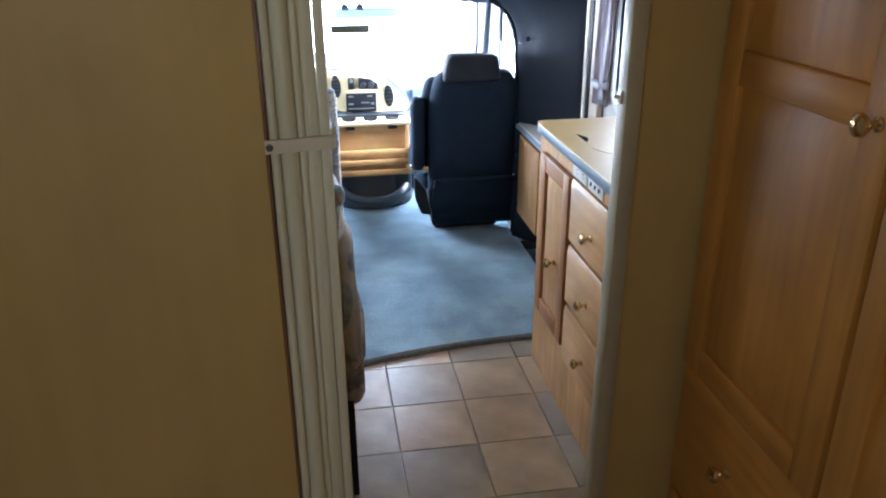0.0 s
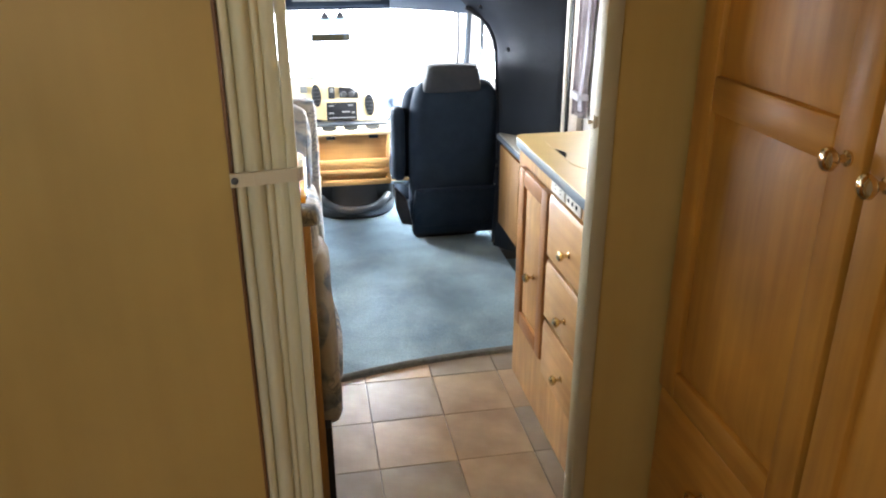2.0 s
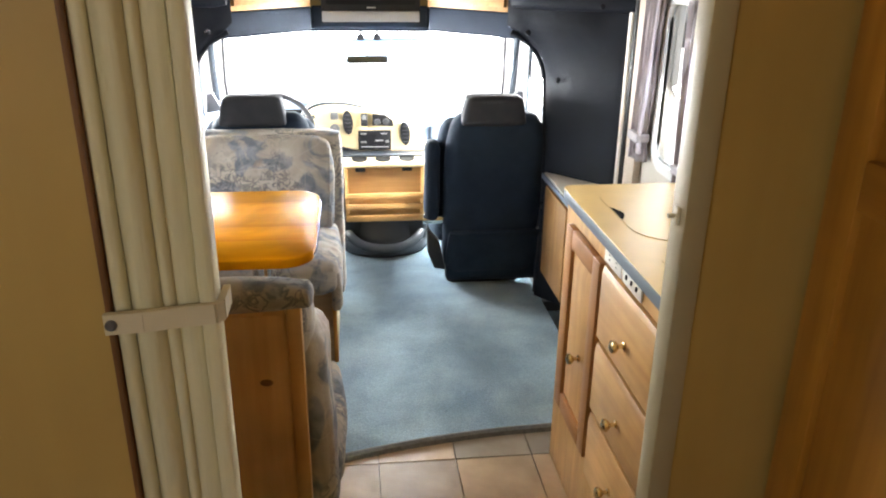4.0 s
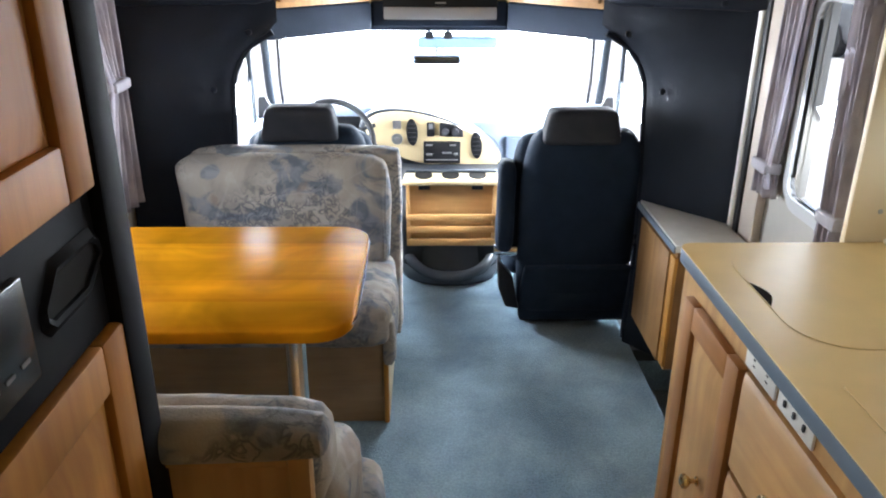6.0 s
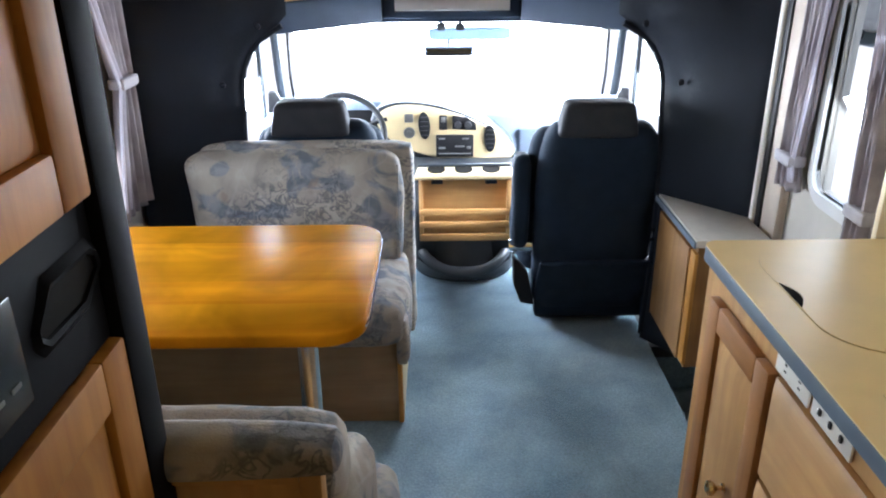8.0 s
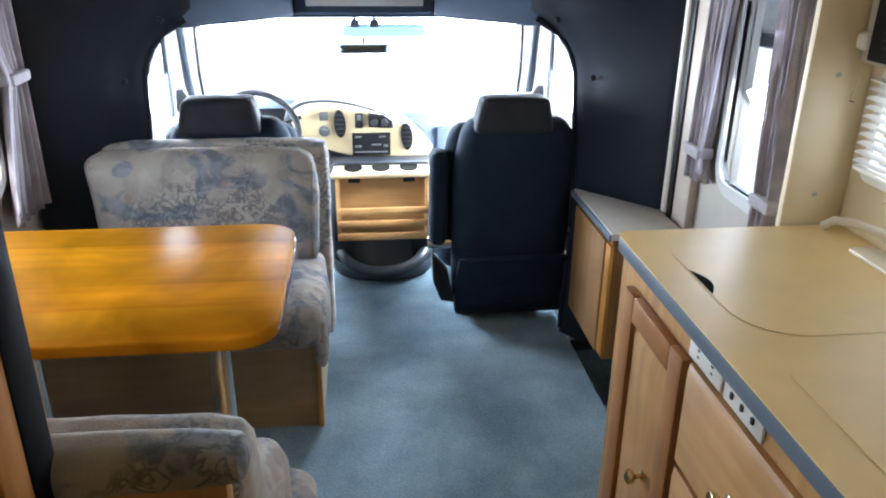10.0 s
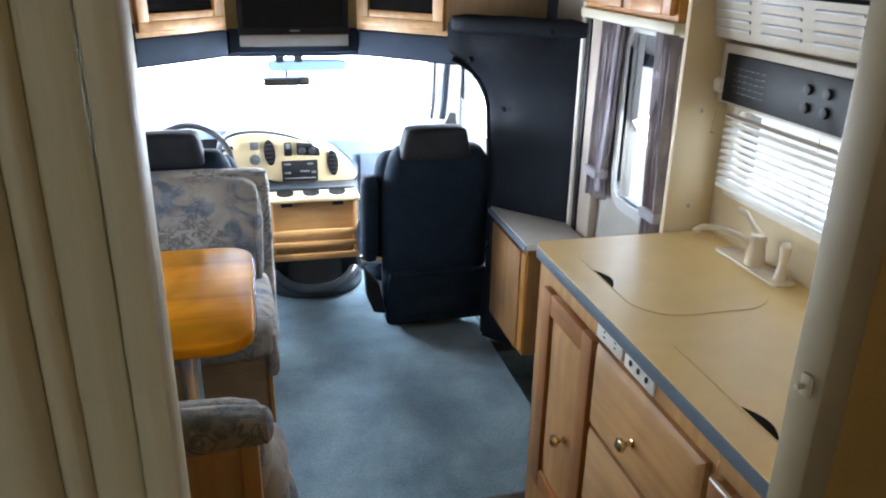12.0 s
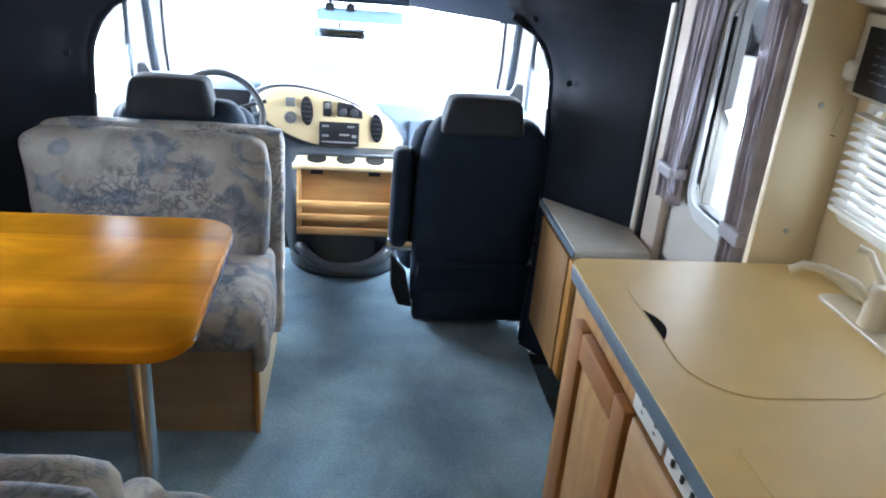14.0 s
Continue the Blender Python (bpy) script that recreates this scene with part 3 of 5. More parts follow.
# ---- rear hall: wardrobe, folding door ----
wardrobe = thing("wardrobe", "honey oak wardrobe with raised panel doors and drawer", "wardrobe")
part("carcass", box(0.602, XR - 0.003, -0.75, 0.497, 0.0, ZC - 0.003), OAK_Z, wardrobe)
for y0, y1, ky, kz in ((0.066, 0.485, 0.092, 1.280), (-0.33, 0.054, 0.020, 1.268)):
    dr = panel_door(wardrobe, 0.600, y0, y1, 0.715, 1.90, rails=(1.293,), stile=0.058, thick=0.022)
    knob(dr, 0.578, ky, kz)
    sf = slab_front(wardrobe, 0.600, y0, y1, 0.42, 0.711, thick=0.022)
    knob(sf, 0.578, (y0 + y1) / 2, 0.606)
slab_front(wardrobe, 0.600, -0.33, 0.485, 0.1, 0.41, thick=0.022)

fold = thing("folding_door", "cream pleated vinyl folding door, folded back and strapped", "door")
LOBES = ((-0.165, -0.152, 0.290, 0.004), (-0.152, -0.127, 0.294, 0.009), (-0.127, -0.1165, 0.297, 0.004), (-0.1165, -0.098, 0.299, 0.003))
for a, b, y, bulge in LOBES:
    n = 8
    front = [(a + (b - a) * k / n, y - bulge * math.sin(math.pi * k / n) ** 0.6) for k in range(n + 1)]
    pts = front + [(b, 0.325), (a, 0.325)]
    bm = bm_new()
    rows = []
    for j in range(25):
        z = 0.012 + 1.928 * j / 24
        rows.append([bm.verts.new((x + 0.0018 * noise.noise((x * 30, y, z * 2.2)), v + 0.0025 * noise.noise((x * 40, 3.0, z * 1.7)), z)) for x, v in pts])
    for A, B in zip(rows, rows[1:]):
        for k in range(len(pts)):
            bm.faces.new((A[k], A[(k + 1) % len(pts)], B[(k + 1) % len(pts)], B[k]))
    bm.faces.new(rows[0][::-1])
    bm.faces.new(rows[-1])
    bmesh.ops.recalc_face_normals(bm, faces=bm.faces[:])
    part("pleat", bm, CREAM_DARK, fold)
part("lead_post", box(-0.097, -0.083, 0.292, 0.322, 0.012, 1.94, 0.004), CREAM_DARK, fold, "cream lead post")
part("header_track", box(-0.18, 0.422, 0.285, 0.345, 1.945, ZC - 0.002), WHITE, fold)
strap = thing("door_strap", "cream strap with a snap tying the folding door", "strap")
bm = bm_new()
path = [(-0.170, 0.276), (-0.140, 0.279), (-0.108, 0.286), (-0.084, 0.289), (-0.079, 0.296), (-0.079, 0.328)]
for (xa, ya), (xb, yb) in zip(path, path[1:]):
    dx, dy = xb - xa, yb - ya
    L = math.hypot(dx, dy)
    nx, ny = dy / L * 0.003, -dx / L * 0.003
    add_prism(bm, [(xa - nx, ya - ny, 1.229), (xb - nx, yb - ny, 1.229), (xb + nx, yb + ny, 1.229), (xa + nx, ya + ny, 1.229)], (0, 0, 0.018))
part("band", bm, CREAM, strap)
part("snap", lathe(((0.0048, 0), (0.0048, 0.002), (0.003, 0.0035)), 14, Matrix.Translation((-0.164, 0.2735, 1.238)) @ Matrix.Rotation(radians(90), 4, "X")), DARKGREY, strap, "dark metal snap")
catch = thing("door_catch", "small cream catch on the doorway trim", "latch")
part("plate", box(0.412, 0.4165, 0.505, 0.518, 1.224, 1.246, 0.002), CREAM, catch)
part("stud", tube([(0.411, 0.511, 1.235), (0.403, 0.511, 1.235)], 0.003, 10), CREAM, catch)

# ---- refrigerator ----
fr = thing("refrigerator", "built-in refrigerator with oak door panels and black trim", "refrigerator")
part("cabinet", box(XL + 0.002, -0.30, 0.43, 1.022, 0.0, ZC - 0.003), OAK_Z, fr)
part("frame_strip", box(-0.30, -0.258, 0.972, 1.034, 0.02, 1.9, 0.006), FRIDGE_BLACK, fr, "black edge strip")
part("frame_strip", box(-0.30, -0.268, 0.425, 0.45, 0.02, 1.9, 0.003), FRIDGE_BLACK, fr)
up = panel_door(fr, -0.295, 0.452, 0.968, 1.272, 1.86, out=1, stile=0.058, thick=0.034, m_frame=FRIDGE_OAK, m_panel=FRIDGE_OAK)
lo = panel_door(fr, -0.295, 0.452, 0.978, 0.22, 1.112, out=1, stile=0.058, thick=0.034, m_frame=FRIDGE_OAK, m_panel=FRIDGE_OAK)
part("trim_strip", box(-0.30, -0.272, 0.45, 0.971, 1.114, 1.270, 0.003), FRIDGE_BLACK, fr, "black control strip")
# pull: a raised plate round an oblong hole with slanted ends; a flat dark face paints the well's shade
PULL_HOLE = [(0.838, 1.186), (0.850, 1.178), (0.925, 1.178), (0.938, 1.186), (0.962, 1.200), (0.958, 1.212), (0.945, 1.219), (0.868, 1.219), (0.856, 1.210), (0.838, 1.196)]
n = len(PULL_HOLE)
PULL_MID = (sum(p[0] for p in PULL_HOLE) / n, sum(p[1] for p in PULL_HOLE) / n)


def pull_ring(bm, x, ku, kz):
    return [bm.verts.new((x, PULL_MID[0] + (u - PULL_MID[0]) * ku, PULL_MID[1] + (z - PULL_MID[1]) * kz)) for u, z in PULL_HOLE]


bm = bm_new()
rings = [pull_ring(bm, -0.271, 1.14, 1.7), pull_ring(bm, -0.265, 1.06, 1.25), pull_ring(bm, -0.267, 1.0, 1.0), pull_ring(bm, -0.2712, 0.97, 0.96)]
for A, B in zip(rings, rings[1:]):
    for k in range(n):
        bm.faces.new((A[k], A[(k + 1) % n], B[(k + 1) % n], B[k]))
bmesh.ops.recalc_face_normals(bm, faces=bm.faces[:])
hd = part("handle", bm, FRIDGE_BLACK, fr, "black recessed pull with a raised lip")
bm = bm_new()
bm.faces.new(pull_ring(bm, -0.2705, 1.0, 1.0))
part("handle_well_shade", bm, DARK, hd)
dp = part("control_window", box(-0.272, -0.262, 0.655, 0.800, 1.150, 1.246, 0.002), SMOKED, fr, "smoked control window")
for k in range(5):
    part("print_line", box(-0.262, -0.2612, 0.668 + 0.026 * k, 0.682 + 0.026 * k, 1.172, 1.176), KEYGREY, dp)

# ---- dinette ----


def dinette_table():
    tb = thing("dinette_table", "glossy varnished orange-brown wooden dinette table", "table")
    pts = [(u, v, 0.715) for u, v in round_rect(XL + 0.012, -0.082, 1.625, 2.255, 0.085, 8)]
    part("tabletop", prism(pts, (0, 0, 0.03), 0.006, 3), TABLE, tb)
    part("edge_strip", tube([(-0.098, 1.672, 0.729), (-0.084, 1.70, 0.728), (-0.080, 1.73, 0.727), (-0.080, 2.15, 0.727), (-0.084, 2.185, 0.728)], 0.004, 8), CHROME, tb, "shiny edge bead")
    for x in (-0.262, -0.70):
        lg = part("leg", tube([(x, 1.95, 0.02), (x, 1.95, 0.70)], 0.0275, 18), CHROME, tb, "chrome tube leg")
        part("flange", lathe(((0.06, 0), (0.06, 0.004), (0.03, 0.02), (0.027, 0.05)), 18, Matrix.Translation((x, 1.95, 0.006))), CHROME, lg)
        part("cap", lathe(((0.027, 0), (0.03, 0.02), (0.055, 0.022), (0.055, 0.028)), 18, Matrix.Translation((x, 1.95, 0.687))), CHROME, lg)
    return tb


dinette_table()

far = thing("dinette_bench", "dinette bench in blue-grey floral cloth on a tan wooden base", "bench", "dinette benches")
part("base", box(XL + 0.003, -0.057, 2.366, 2.895, 0.006, 0.31, 0.004), TAN_BASE, far)
part("corner_post", box(-0.064, -0.048, 2.355, 2.385, 0.006, 0.31, 0.004), OAK_Z, far)
part("side_panel", box(-0.0565, -0.048, 2.386, 2.895, 0.006, 0.31, 0.002), CREAM_WALL, far)
part("seat_cushion", soft_box(XL + 0.01, -0.038, 2.30, 2.80, 0.305, 0.455, 0.05, 14, 0.006, 0.012), FLORAL, far)
part("seat_flap", soft_box(-0.067, -0.024, 2.33, 2.66, 0.235, 0.40, 0.018, 10, 0.005), FLORAL, far)


def lean_far(p):
    k = (p.z - 0.42) / 0.44
    p.y += 0.05 * k
    if p.x < -0.6:
        p.x += (0.06 * (1 - k) - 0.0) * (-0.6 - p.x) / 0.2
    return p


bk = part("backrest", soft_box(-0.785, -0.06, 2.66, 2.78, 0.42, 0.808, 0.045, 14, 0.006, 0.012, lean_far), FLORAL, far)
part("piping", tube([(-0.066, 2.675 + 0.05 * k / 8, 0.46 + 0.315 * k / 8) for k in range(9)], 0.006, 8), FLORAL, bk)
part("back_shell", soft_box(-0.775, -0.014, 2.78, 2.875, 0.10, 0.824, 0.032, 12, 0.004, 0.0, lambda p: Vector((p.x, p.y + 0.04 * (p.z - 0.4), p.z))), FLORAL, far)

near = thing("dinette_bench", "dinette bench with floral cushions and a wooden back panel", "bench", "dinette benches")
part("base", box(XL + 0.003, -0.088, 1.07, 1.56, 0.006, 0.31, 0.004), PALE_X, near)
part("toe_board", box(-0.087, -0.055, 1.035, 1.5, 0.006, 0.30, 0.003), BLACK, near, "black kick board")
part("back_panel", box(XL + 0.003, -0.076, 1.028, 1.046, 0.006, 0.900, 0.003), TAN_BACK, near, "knotty wooden back panel")
for kx, kz in ((-0.148, 0.725), (-0.203, 0.36)):
    part("knot", lathe(((0.011, 0), (0.010, 0.0008)), 14, Matrix.Translation((kx, 1.028, kz)) @ Matrix.Rotation(radians(90), 4, "X") @ Matrix.Diagonal((1.2, 0.75, 1, 1))), PANEL_EDGE, near, "dark wood knot")
part("back_frame", box(-0.101, -0.073, 1.018, 1.05, 0.006, 0.900, 0.003), TAN_BACK, near)
part("back_frame", box(XL + 0.003, -0.102, 1.019, 1.049, 0.874, 0.900, 0.003), TAN_BACK, near)
part("backrest", soft_box(XL + 0.01, -0.060, 1.055, 1.20, 0.42, 0.888, 0.045, 14, 0.005, 0.01), FLORAL, near)
part("top_roll", soft_box(XL + 0.01, -0.051, 1.006, 1.085, 0.878, 0.938, 0.028, 12, 0.004), FLORAL, near, "rolled cushion along the top")
part("side_upholstery", soft_box(-0.108, -0.036, 1.07, 1.29, 0.28, 0.80, 0.035, 14, 0.006, 0.006, lambda p: Vector((p.x + 0.03 * (0.80 - p.z), p.y, p.z - 0.25 * max(0, p.y - 1.14)))), FLORAL, near)
part("seat_cushion", soft_box(XL + 0.01, -0.018, 1.15, 1.61, 0.31, 0.47, 0.05, 14, 0.006, 0.012), FLORAL, near)

# ---- kitchen ----
XC = 0.638
unit_a = thing("kitchen_cabinet", "pale maple kitchen base cabinet with raised panel door", "cabinet", "kitchen base cabinets")
part("body", box(XC, XR - 0.014, 1.345, 1.715, 0.0, 0.868), PALE_Z, unit_a)
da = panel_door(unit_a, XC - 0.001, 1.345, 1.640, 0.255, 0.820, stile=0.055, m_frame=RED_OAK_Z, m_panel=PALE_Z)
knob(da, XC - 0.021, 1.436, 0.507)
unit_b = thing("drawer_cabinet", "pale maple drawer stack with three brass knobs", "drawers", "kitchen base cabinets")
part("body", box(XC, XR - 0.014, 0.90, 1.343, 0.0, 0.868), PALE_Z, unit_b)
for z0, z1, zk in ((0.625, 0.822, 0.712), (0.420, 0.613, 0.508), (0.215, 0.408, 0.316)):
    sf = slab_front(unit_b, XC - 0.001, 0.915, 1.333, z0, z1, m=PALE_Y)
    knob(sf, XC - 0.021, 1.129, zk)
unit_c = thing("kitchen_cabinet", "pale maple base cabinet with a chrome rail on its front", "cabinet", "kitchen base cabinets")
part("body", box(XC, XR - 0.014, 0.531, 0.898, 0.0, 0.868), PALE_Z, unit_c)
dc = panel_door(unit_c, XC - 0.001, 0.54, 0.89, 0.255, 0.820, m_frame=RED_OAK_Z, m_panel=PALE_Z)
part("towel_rail", tube([(XC - 0.02, 0.86, 0.835), (XC - 0.038, 0.86, 0.838), (XC - 0.038, 0.56, 0.838), (XC - 0.02, 0.56, 0.835)], 0.005, 8), CHROME, dc, "thin chrome rail")
for y0, kind in ((1.238, "outlet"), (1.108, "switch")):
    pl = thing("wall_outlet" if kind == "outlet" else "switch_plate", "white electrical plate under the counter edge", "outlet")
    part("plate", box(XC - 0.006, XC - 0.001, y0, y0 + 0.118, 0.826, 0.866, 0.0015), WHITE, pl)
    for k in range(2 if kind == "outlet" else 3):
        yy = y0 + (0.032 + 0.05 * k if kind == "outlet" else 0.022 + 0.032 * k)
        if kind == "outlet":
            for dz in (-0.006, 0.006):
                # dark chips on the plate stand for the shade in its slots
                part("slot", box(XC - 0.0065, XC - 0.0058, yy - 0.004, yy + 0.004, 0.846 + dz - 0.0015, 0.846 + dz + 0.0015), DARK, pl)
        else:
            part("rocker", box(XC - 0.010, XC - 0.0058, yy, yy + 0.008, 0.841, 0.853, 0.002), VANE, pl)

counter = thing("kitchen_counter", "beige laminate kitchen counter with a blue-grey edge", "counter")
part("edge_band", prism([(u, v, 0.868) for u, v in round_rect(0.62, XR - 0.013, 0.531, 1.73, 0.03, 5)], (0, 0, 0.0315), 0.003), BLUE_EDGE, counter, "blue-grey edge band")
part("worktop", prism([(u, v, 0.8995) for u, v in round_rect(0.6205, XR - 0.0135, 0.5315, 1.7295, 0.03, 5)], (0, 0, 0.0025)), LAMINATE, counter, "beige laminate surface")


def cover(name, y0, y1, hole_y, corner, label):
    """A lift-out cover flush in the counter, outlined by a fine groove, with a finger hole on its front edge, its shade
    a dark patch on the lid.
    """
    cv = thing(name, label, "sink cover")
    o = round_rect(0.69, 1.02 if corner else 1.06, y0, y1, corner or 0.004, 8)
    i = [(u * 0.997 + 0.003 * 0.86, v * 0.997 + 0.003 * (y0 + y1) / 2) for u, v in o]
    part("groove", ring_frame(o, i, lambda u, v, d: (u, v, 0.9018 + d), 0.0009), LAM_GROOVE, cv)
    part("lid", prism([(u, v, 0.9022) for u, v in i], (0, 0, 0.0016)), LAMINATE, cv)
    hole = [(0.692, hole_y - 0.05)] + [(0.692 + 0.019 * math.sin(math.pi * k / 12), hole_y - 0.05 + 0.10 * k / 12) for k in range(1, 12)] + [(0.692, hole_y + 0.05)]
    part("finger_hole_shade", prism([(u, v, 0.9038) for u, v in hole], (0, 0, 0.0006)), DARK, cv, "finger hole drawn as a dark patch of shade")
    return cv


cover("sink_cover", 1.265, 1.685, 1.47, 0.10, "beige laminate sink cover flush in the counter")
cover("stove_cover", 0.60, 1.16, 0.89, 0.0, "beige laminate stove cover flush in the counter")

fc = thing("faucet", "almond-coloured kitchen faucet with lever and sprayer on a plate", "faucet")
part("base_plate", prism([(u, v, 0.902) for u, v in round_rect(1.045, 1.105, 1.35, 1.59, 0.012, 4)], (0, 0, 0.007), 0.002), FAUCET, fc)
part("body", lathe(((0.023, 0), (0.022, 0.03), (0.019, 0.05), (0.022, 0.062), (0.018, 0.075), (0.007, 0.08)), 20, Matrix.Translation((1.075, 1.47, 0.909))), FAUCET, fc)
part("spout", tube([(1.07, 1.475, 0.950), (1.045, 1.50, 0.972), (1.01, 1.535, 0.982), (0.985, 1.56, 0.978), (0.972, 1.572, 0.962)], [0.010, 0.009, 0.008, 0.008, 0.009], 12), FAUCET, fc)
part("lever", tube([(1.075, 1.47, 0.985), (1.066, 1.485, 1.005), (1.056, 1.50, 1.028), (1.042, 1.515, 1.032)], [0.009, 0.006, 0.006, 0.007], 10), FAUCET, fc)
part("sprayer", lathe(((0.016, 0), (0.014, 0.018), (0.010, 0.028), (0.011, 0.06), (0.014, 0.08), (0.008, 0.088)), 16, Matrix.Translation((1.08, 1.378, 0.909))), FAUCET, fc)
mount = thing("paper_towel_bracket", "small white plastic bracket on the kitchen wall", "bracket")
part("arm", soft_box(1.07, 1.117, 1.71, 1.74, 1.27, 1.305, 0.01, 4), WHITE, mount)

structure("kitchen_end_panel", box(0.985, XR - 0.001, 1.737, 1.755, 0.0, ZC - 0.002, 0.002), CREAM_WALL, "cream end panel beside the entry door")
for y, z in ((1.7365, 0.97), (1.7365, 1.22)):
    s = solid("screw_cap", lathe(((0.006, 0), (0.005, 0.002)), 10, Matrix.Translation((1.05, y, z)) @ Matrix.Rotation(radians(90), 4, "X")), LABELGREY, "small grey screw cap in the end panel", "screw", "screw caps")

# window over the sink with mini blind
wk = tagged(new("window_1"), "kitchen window in a white frame", "", "", "structure")
part("frame", ring_frame(round_rect(0.90, 1.685, 1.018, 1.245, 0.02, 4), round_rect(0.93, 1.66, 1.04, 1.235, 0.015, 4), lambda u, z, d: (XR - 0.013 - d, u, z), 0.012), WHITE, wk)
part("mullion", box(XR + 0.012, XR + 0.028, 1.30, 1.33, 1.01, 1.30), BLACK, wk)
part("pane", box(XR + 0.018, XR + 0.022, 0.92, 1.665, 1.011, 1.299), GLASS, wk).visible_shadow = False
blind = thing("mini_blind", "white slatted mini blind over the kitchen window", "blind")
part("bottom_rail", box(1.062, 1.080, 0.915, 1.655, 1.050, 1.060, 0.003), WHITE, blind)
for k in range(10):
    z = 1.070 + 0.0175 * k
    part("slat", prism([(1.060, 0.915, z - 0.002), (1.071, 0.915, z + 0.0015), (1.082, 0.915, z + 0.001), (1.082, 0.915, z + 0.0018), (1.071, 0.915, z + 0.0023), (1.060, 0.915, z - 0.0012)], (0, 0.74, 0)), WHITE, blind)
for y in (1.0, 1.33, 1.62):
    part("cord", tube([(1.071, y, 1.055), (1.071, y, 1.245)], 0.0012, 6), WHITE, blind)
part("wand", tube([(1.05, 1.665, 1.235), (1.047, 1.675, 1.18)], 0.0045, 8), GLASS, blind, "clear plastic wand")

# range hood with louvres, and the black control panel under it
hood = thing("range_hood", "white range hood with slotted louvres", "range hood")
part("shell", prism([(1.06, 0.64, 1.403), (XR - 0.0125, 0.64, 1.393), (XR - 0.0125, 0.64, 1.62), (0.98, 0.64, 1.62), (0.985, 0.64, 1.533), (1.04, 0.64, 1.523)], (0, 1.12, 0), 0.004), ALMOND, hood)
# dark strip on the shell paints the shade in the slot
part("slot_shade", box(1.036, 1.041, 0.66, 1.745, 1.508, 1.517), DARK, hood)
for col in range(6):
    for row in range(4):
        y = 0.72 + col * 0.175
        z = 1.423 + row * 0.021
        xx = 1.06 - 0.0165 * (z - 1.403) / 0.105 - 0.0018
        part("louvre", box(xx - 0.003, xx + 0.002, y, y + 0.135, z, z + 0.006, 0.001), GREYTRIM, hood)
mw = thing("appliance_panel", "black glass control panel in a white surround over the window", "microwave")
part("surround", box(1.085, XR - 0.0125, 0.66, 1.735, 1.246, 1.39, 0.005), ALMOND, mw)
cp = part("control_glass", box(1.079, 1.085, 0.70, 1.705, 1.254, 1.368, 0.002), BLACK_GLOSS, mw, "glossy black glass")
for c in range(6):
    for r in range(5):
        part("print_mark", box(1.0782, 1.079, 1.545 + c * 0.022, 1.560 + c * 0.022, 1.280 + r * 0.014, 1.283 + r * 0.014), VANE, cp)
for k in range(4):
    part("dial", lathe(((0.012, 0), (0.011, 0.006), (0.006, 0.007)), 14, Matrix.Translation((1.079, 1.40 - 0.06 * (k % 2), 1.292 + 0.038 * (k // 2))) @ Matrix.Rotation(radians(-90), 4, "Y")), BLACK, cp)

uc = thing("wall_cabinet", "oak wall cabinet over the entry door window", "cabinet")
part("body", box(0.99, XR - 0.002, 1.80, 2.36, 1.43, ZC - 0.003), OAK_Z, uc)
part("bottom_moulding", box(0.975, XR - 0.002, 1.79, 2.37, 1.40, 1.43, 0.006), CREAM, uc)
for y0, y1 in ((1.81, 2.07), (2.085, 2.35)):
    panel_door(uc, 0.989, y0, y1, 1.445, 1.93, stile=0.045)

# ---- entry side ----
dw = tagged(new("window_2"), "narrow entry door window with rounded grey frame", "", "", "structure")
for k, (g, d) in enumerate(((0.03, 0.012), (0.012, 0.022))):
    part("frame", ring_frame(round_rect(2.03 - g, 2.30 + g, 0.815 - g, 1.375 + g, 0.06 + g, 8), round_rect(2.03 + 0.012 - k * 0.0, 2.30 - 0.012, 0.815 + 0.012, 1.375 - 0.012, 0.05, 8), lambda u, z, dd: (XR - 0.001 - dd, u, z), d), GREYTRIM, dw)
part("pane", box(XR + 0.018, XR + 0.022, 2.03, 2.30, 0.816, 1.374), GLASS, dw).visible_shadow = False


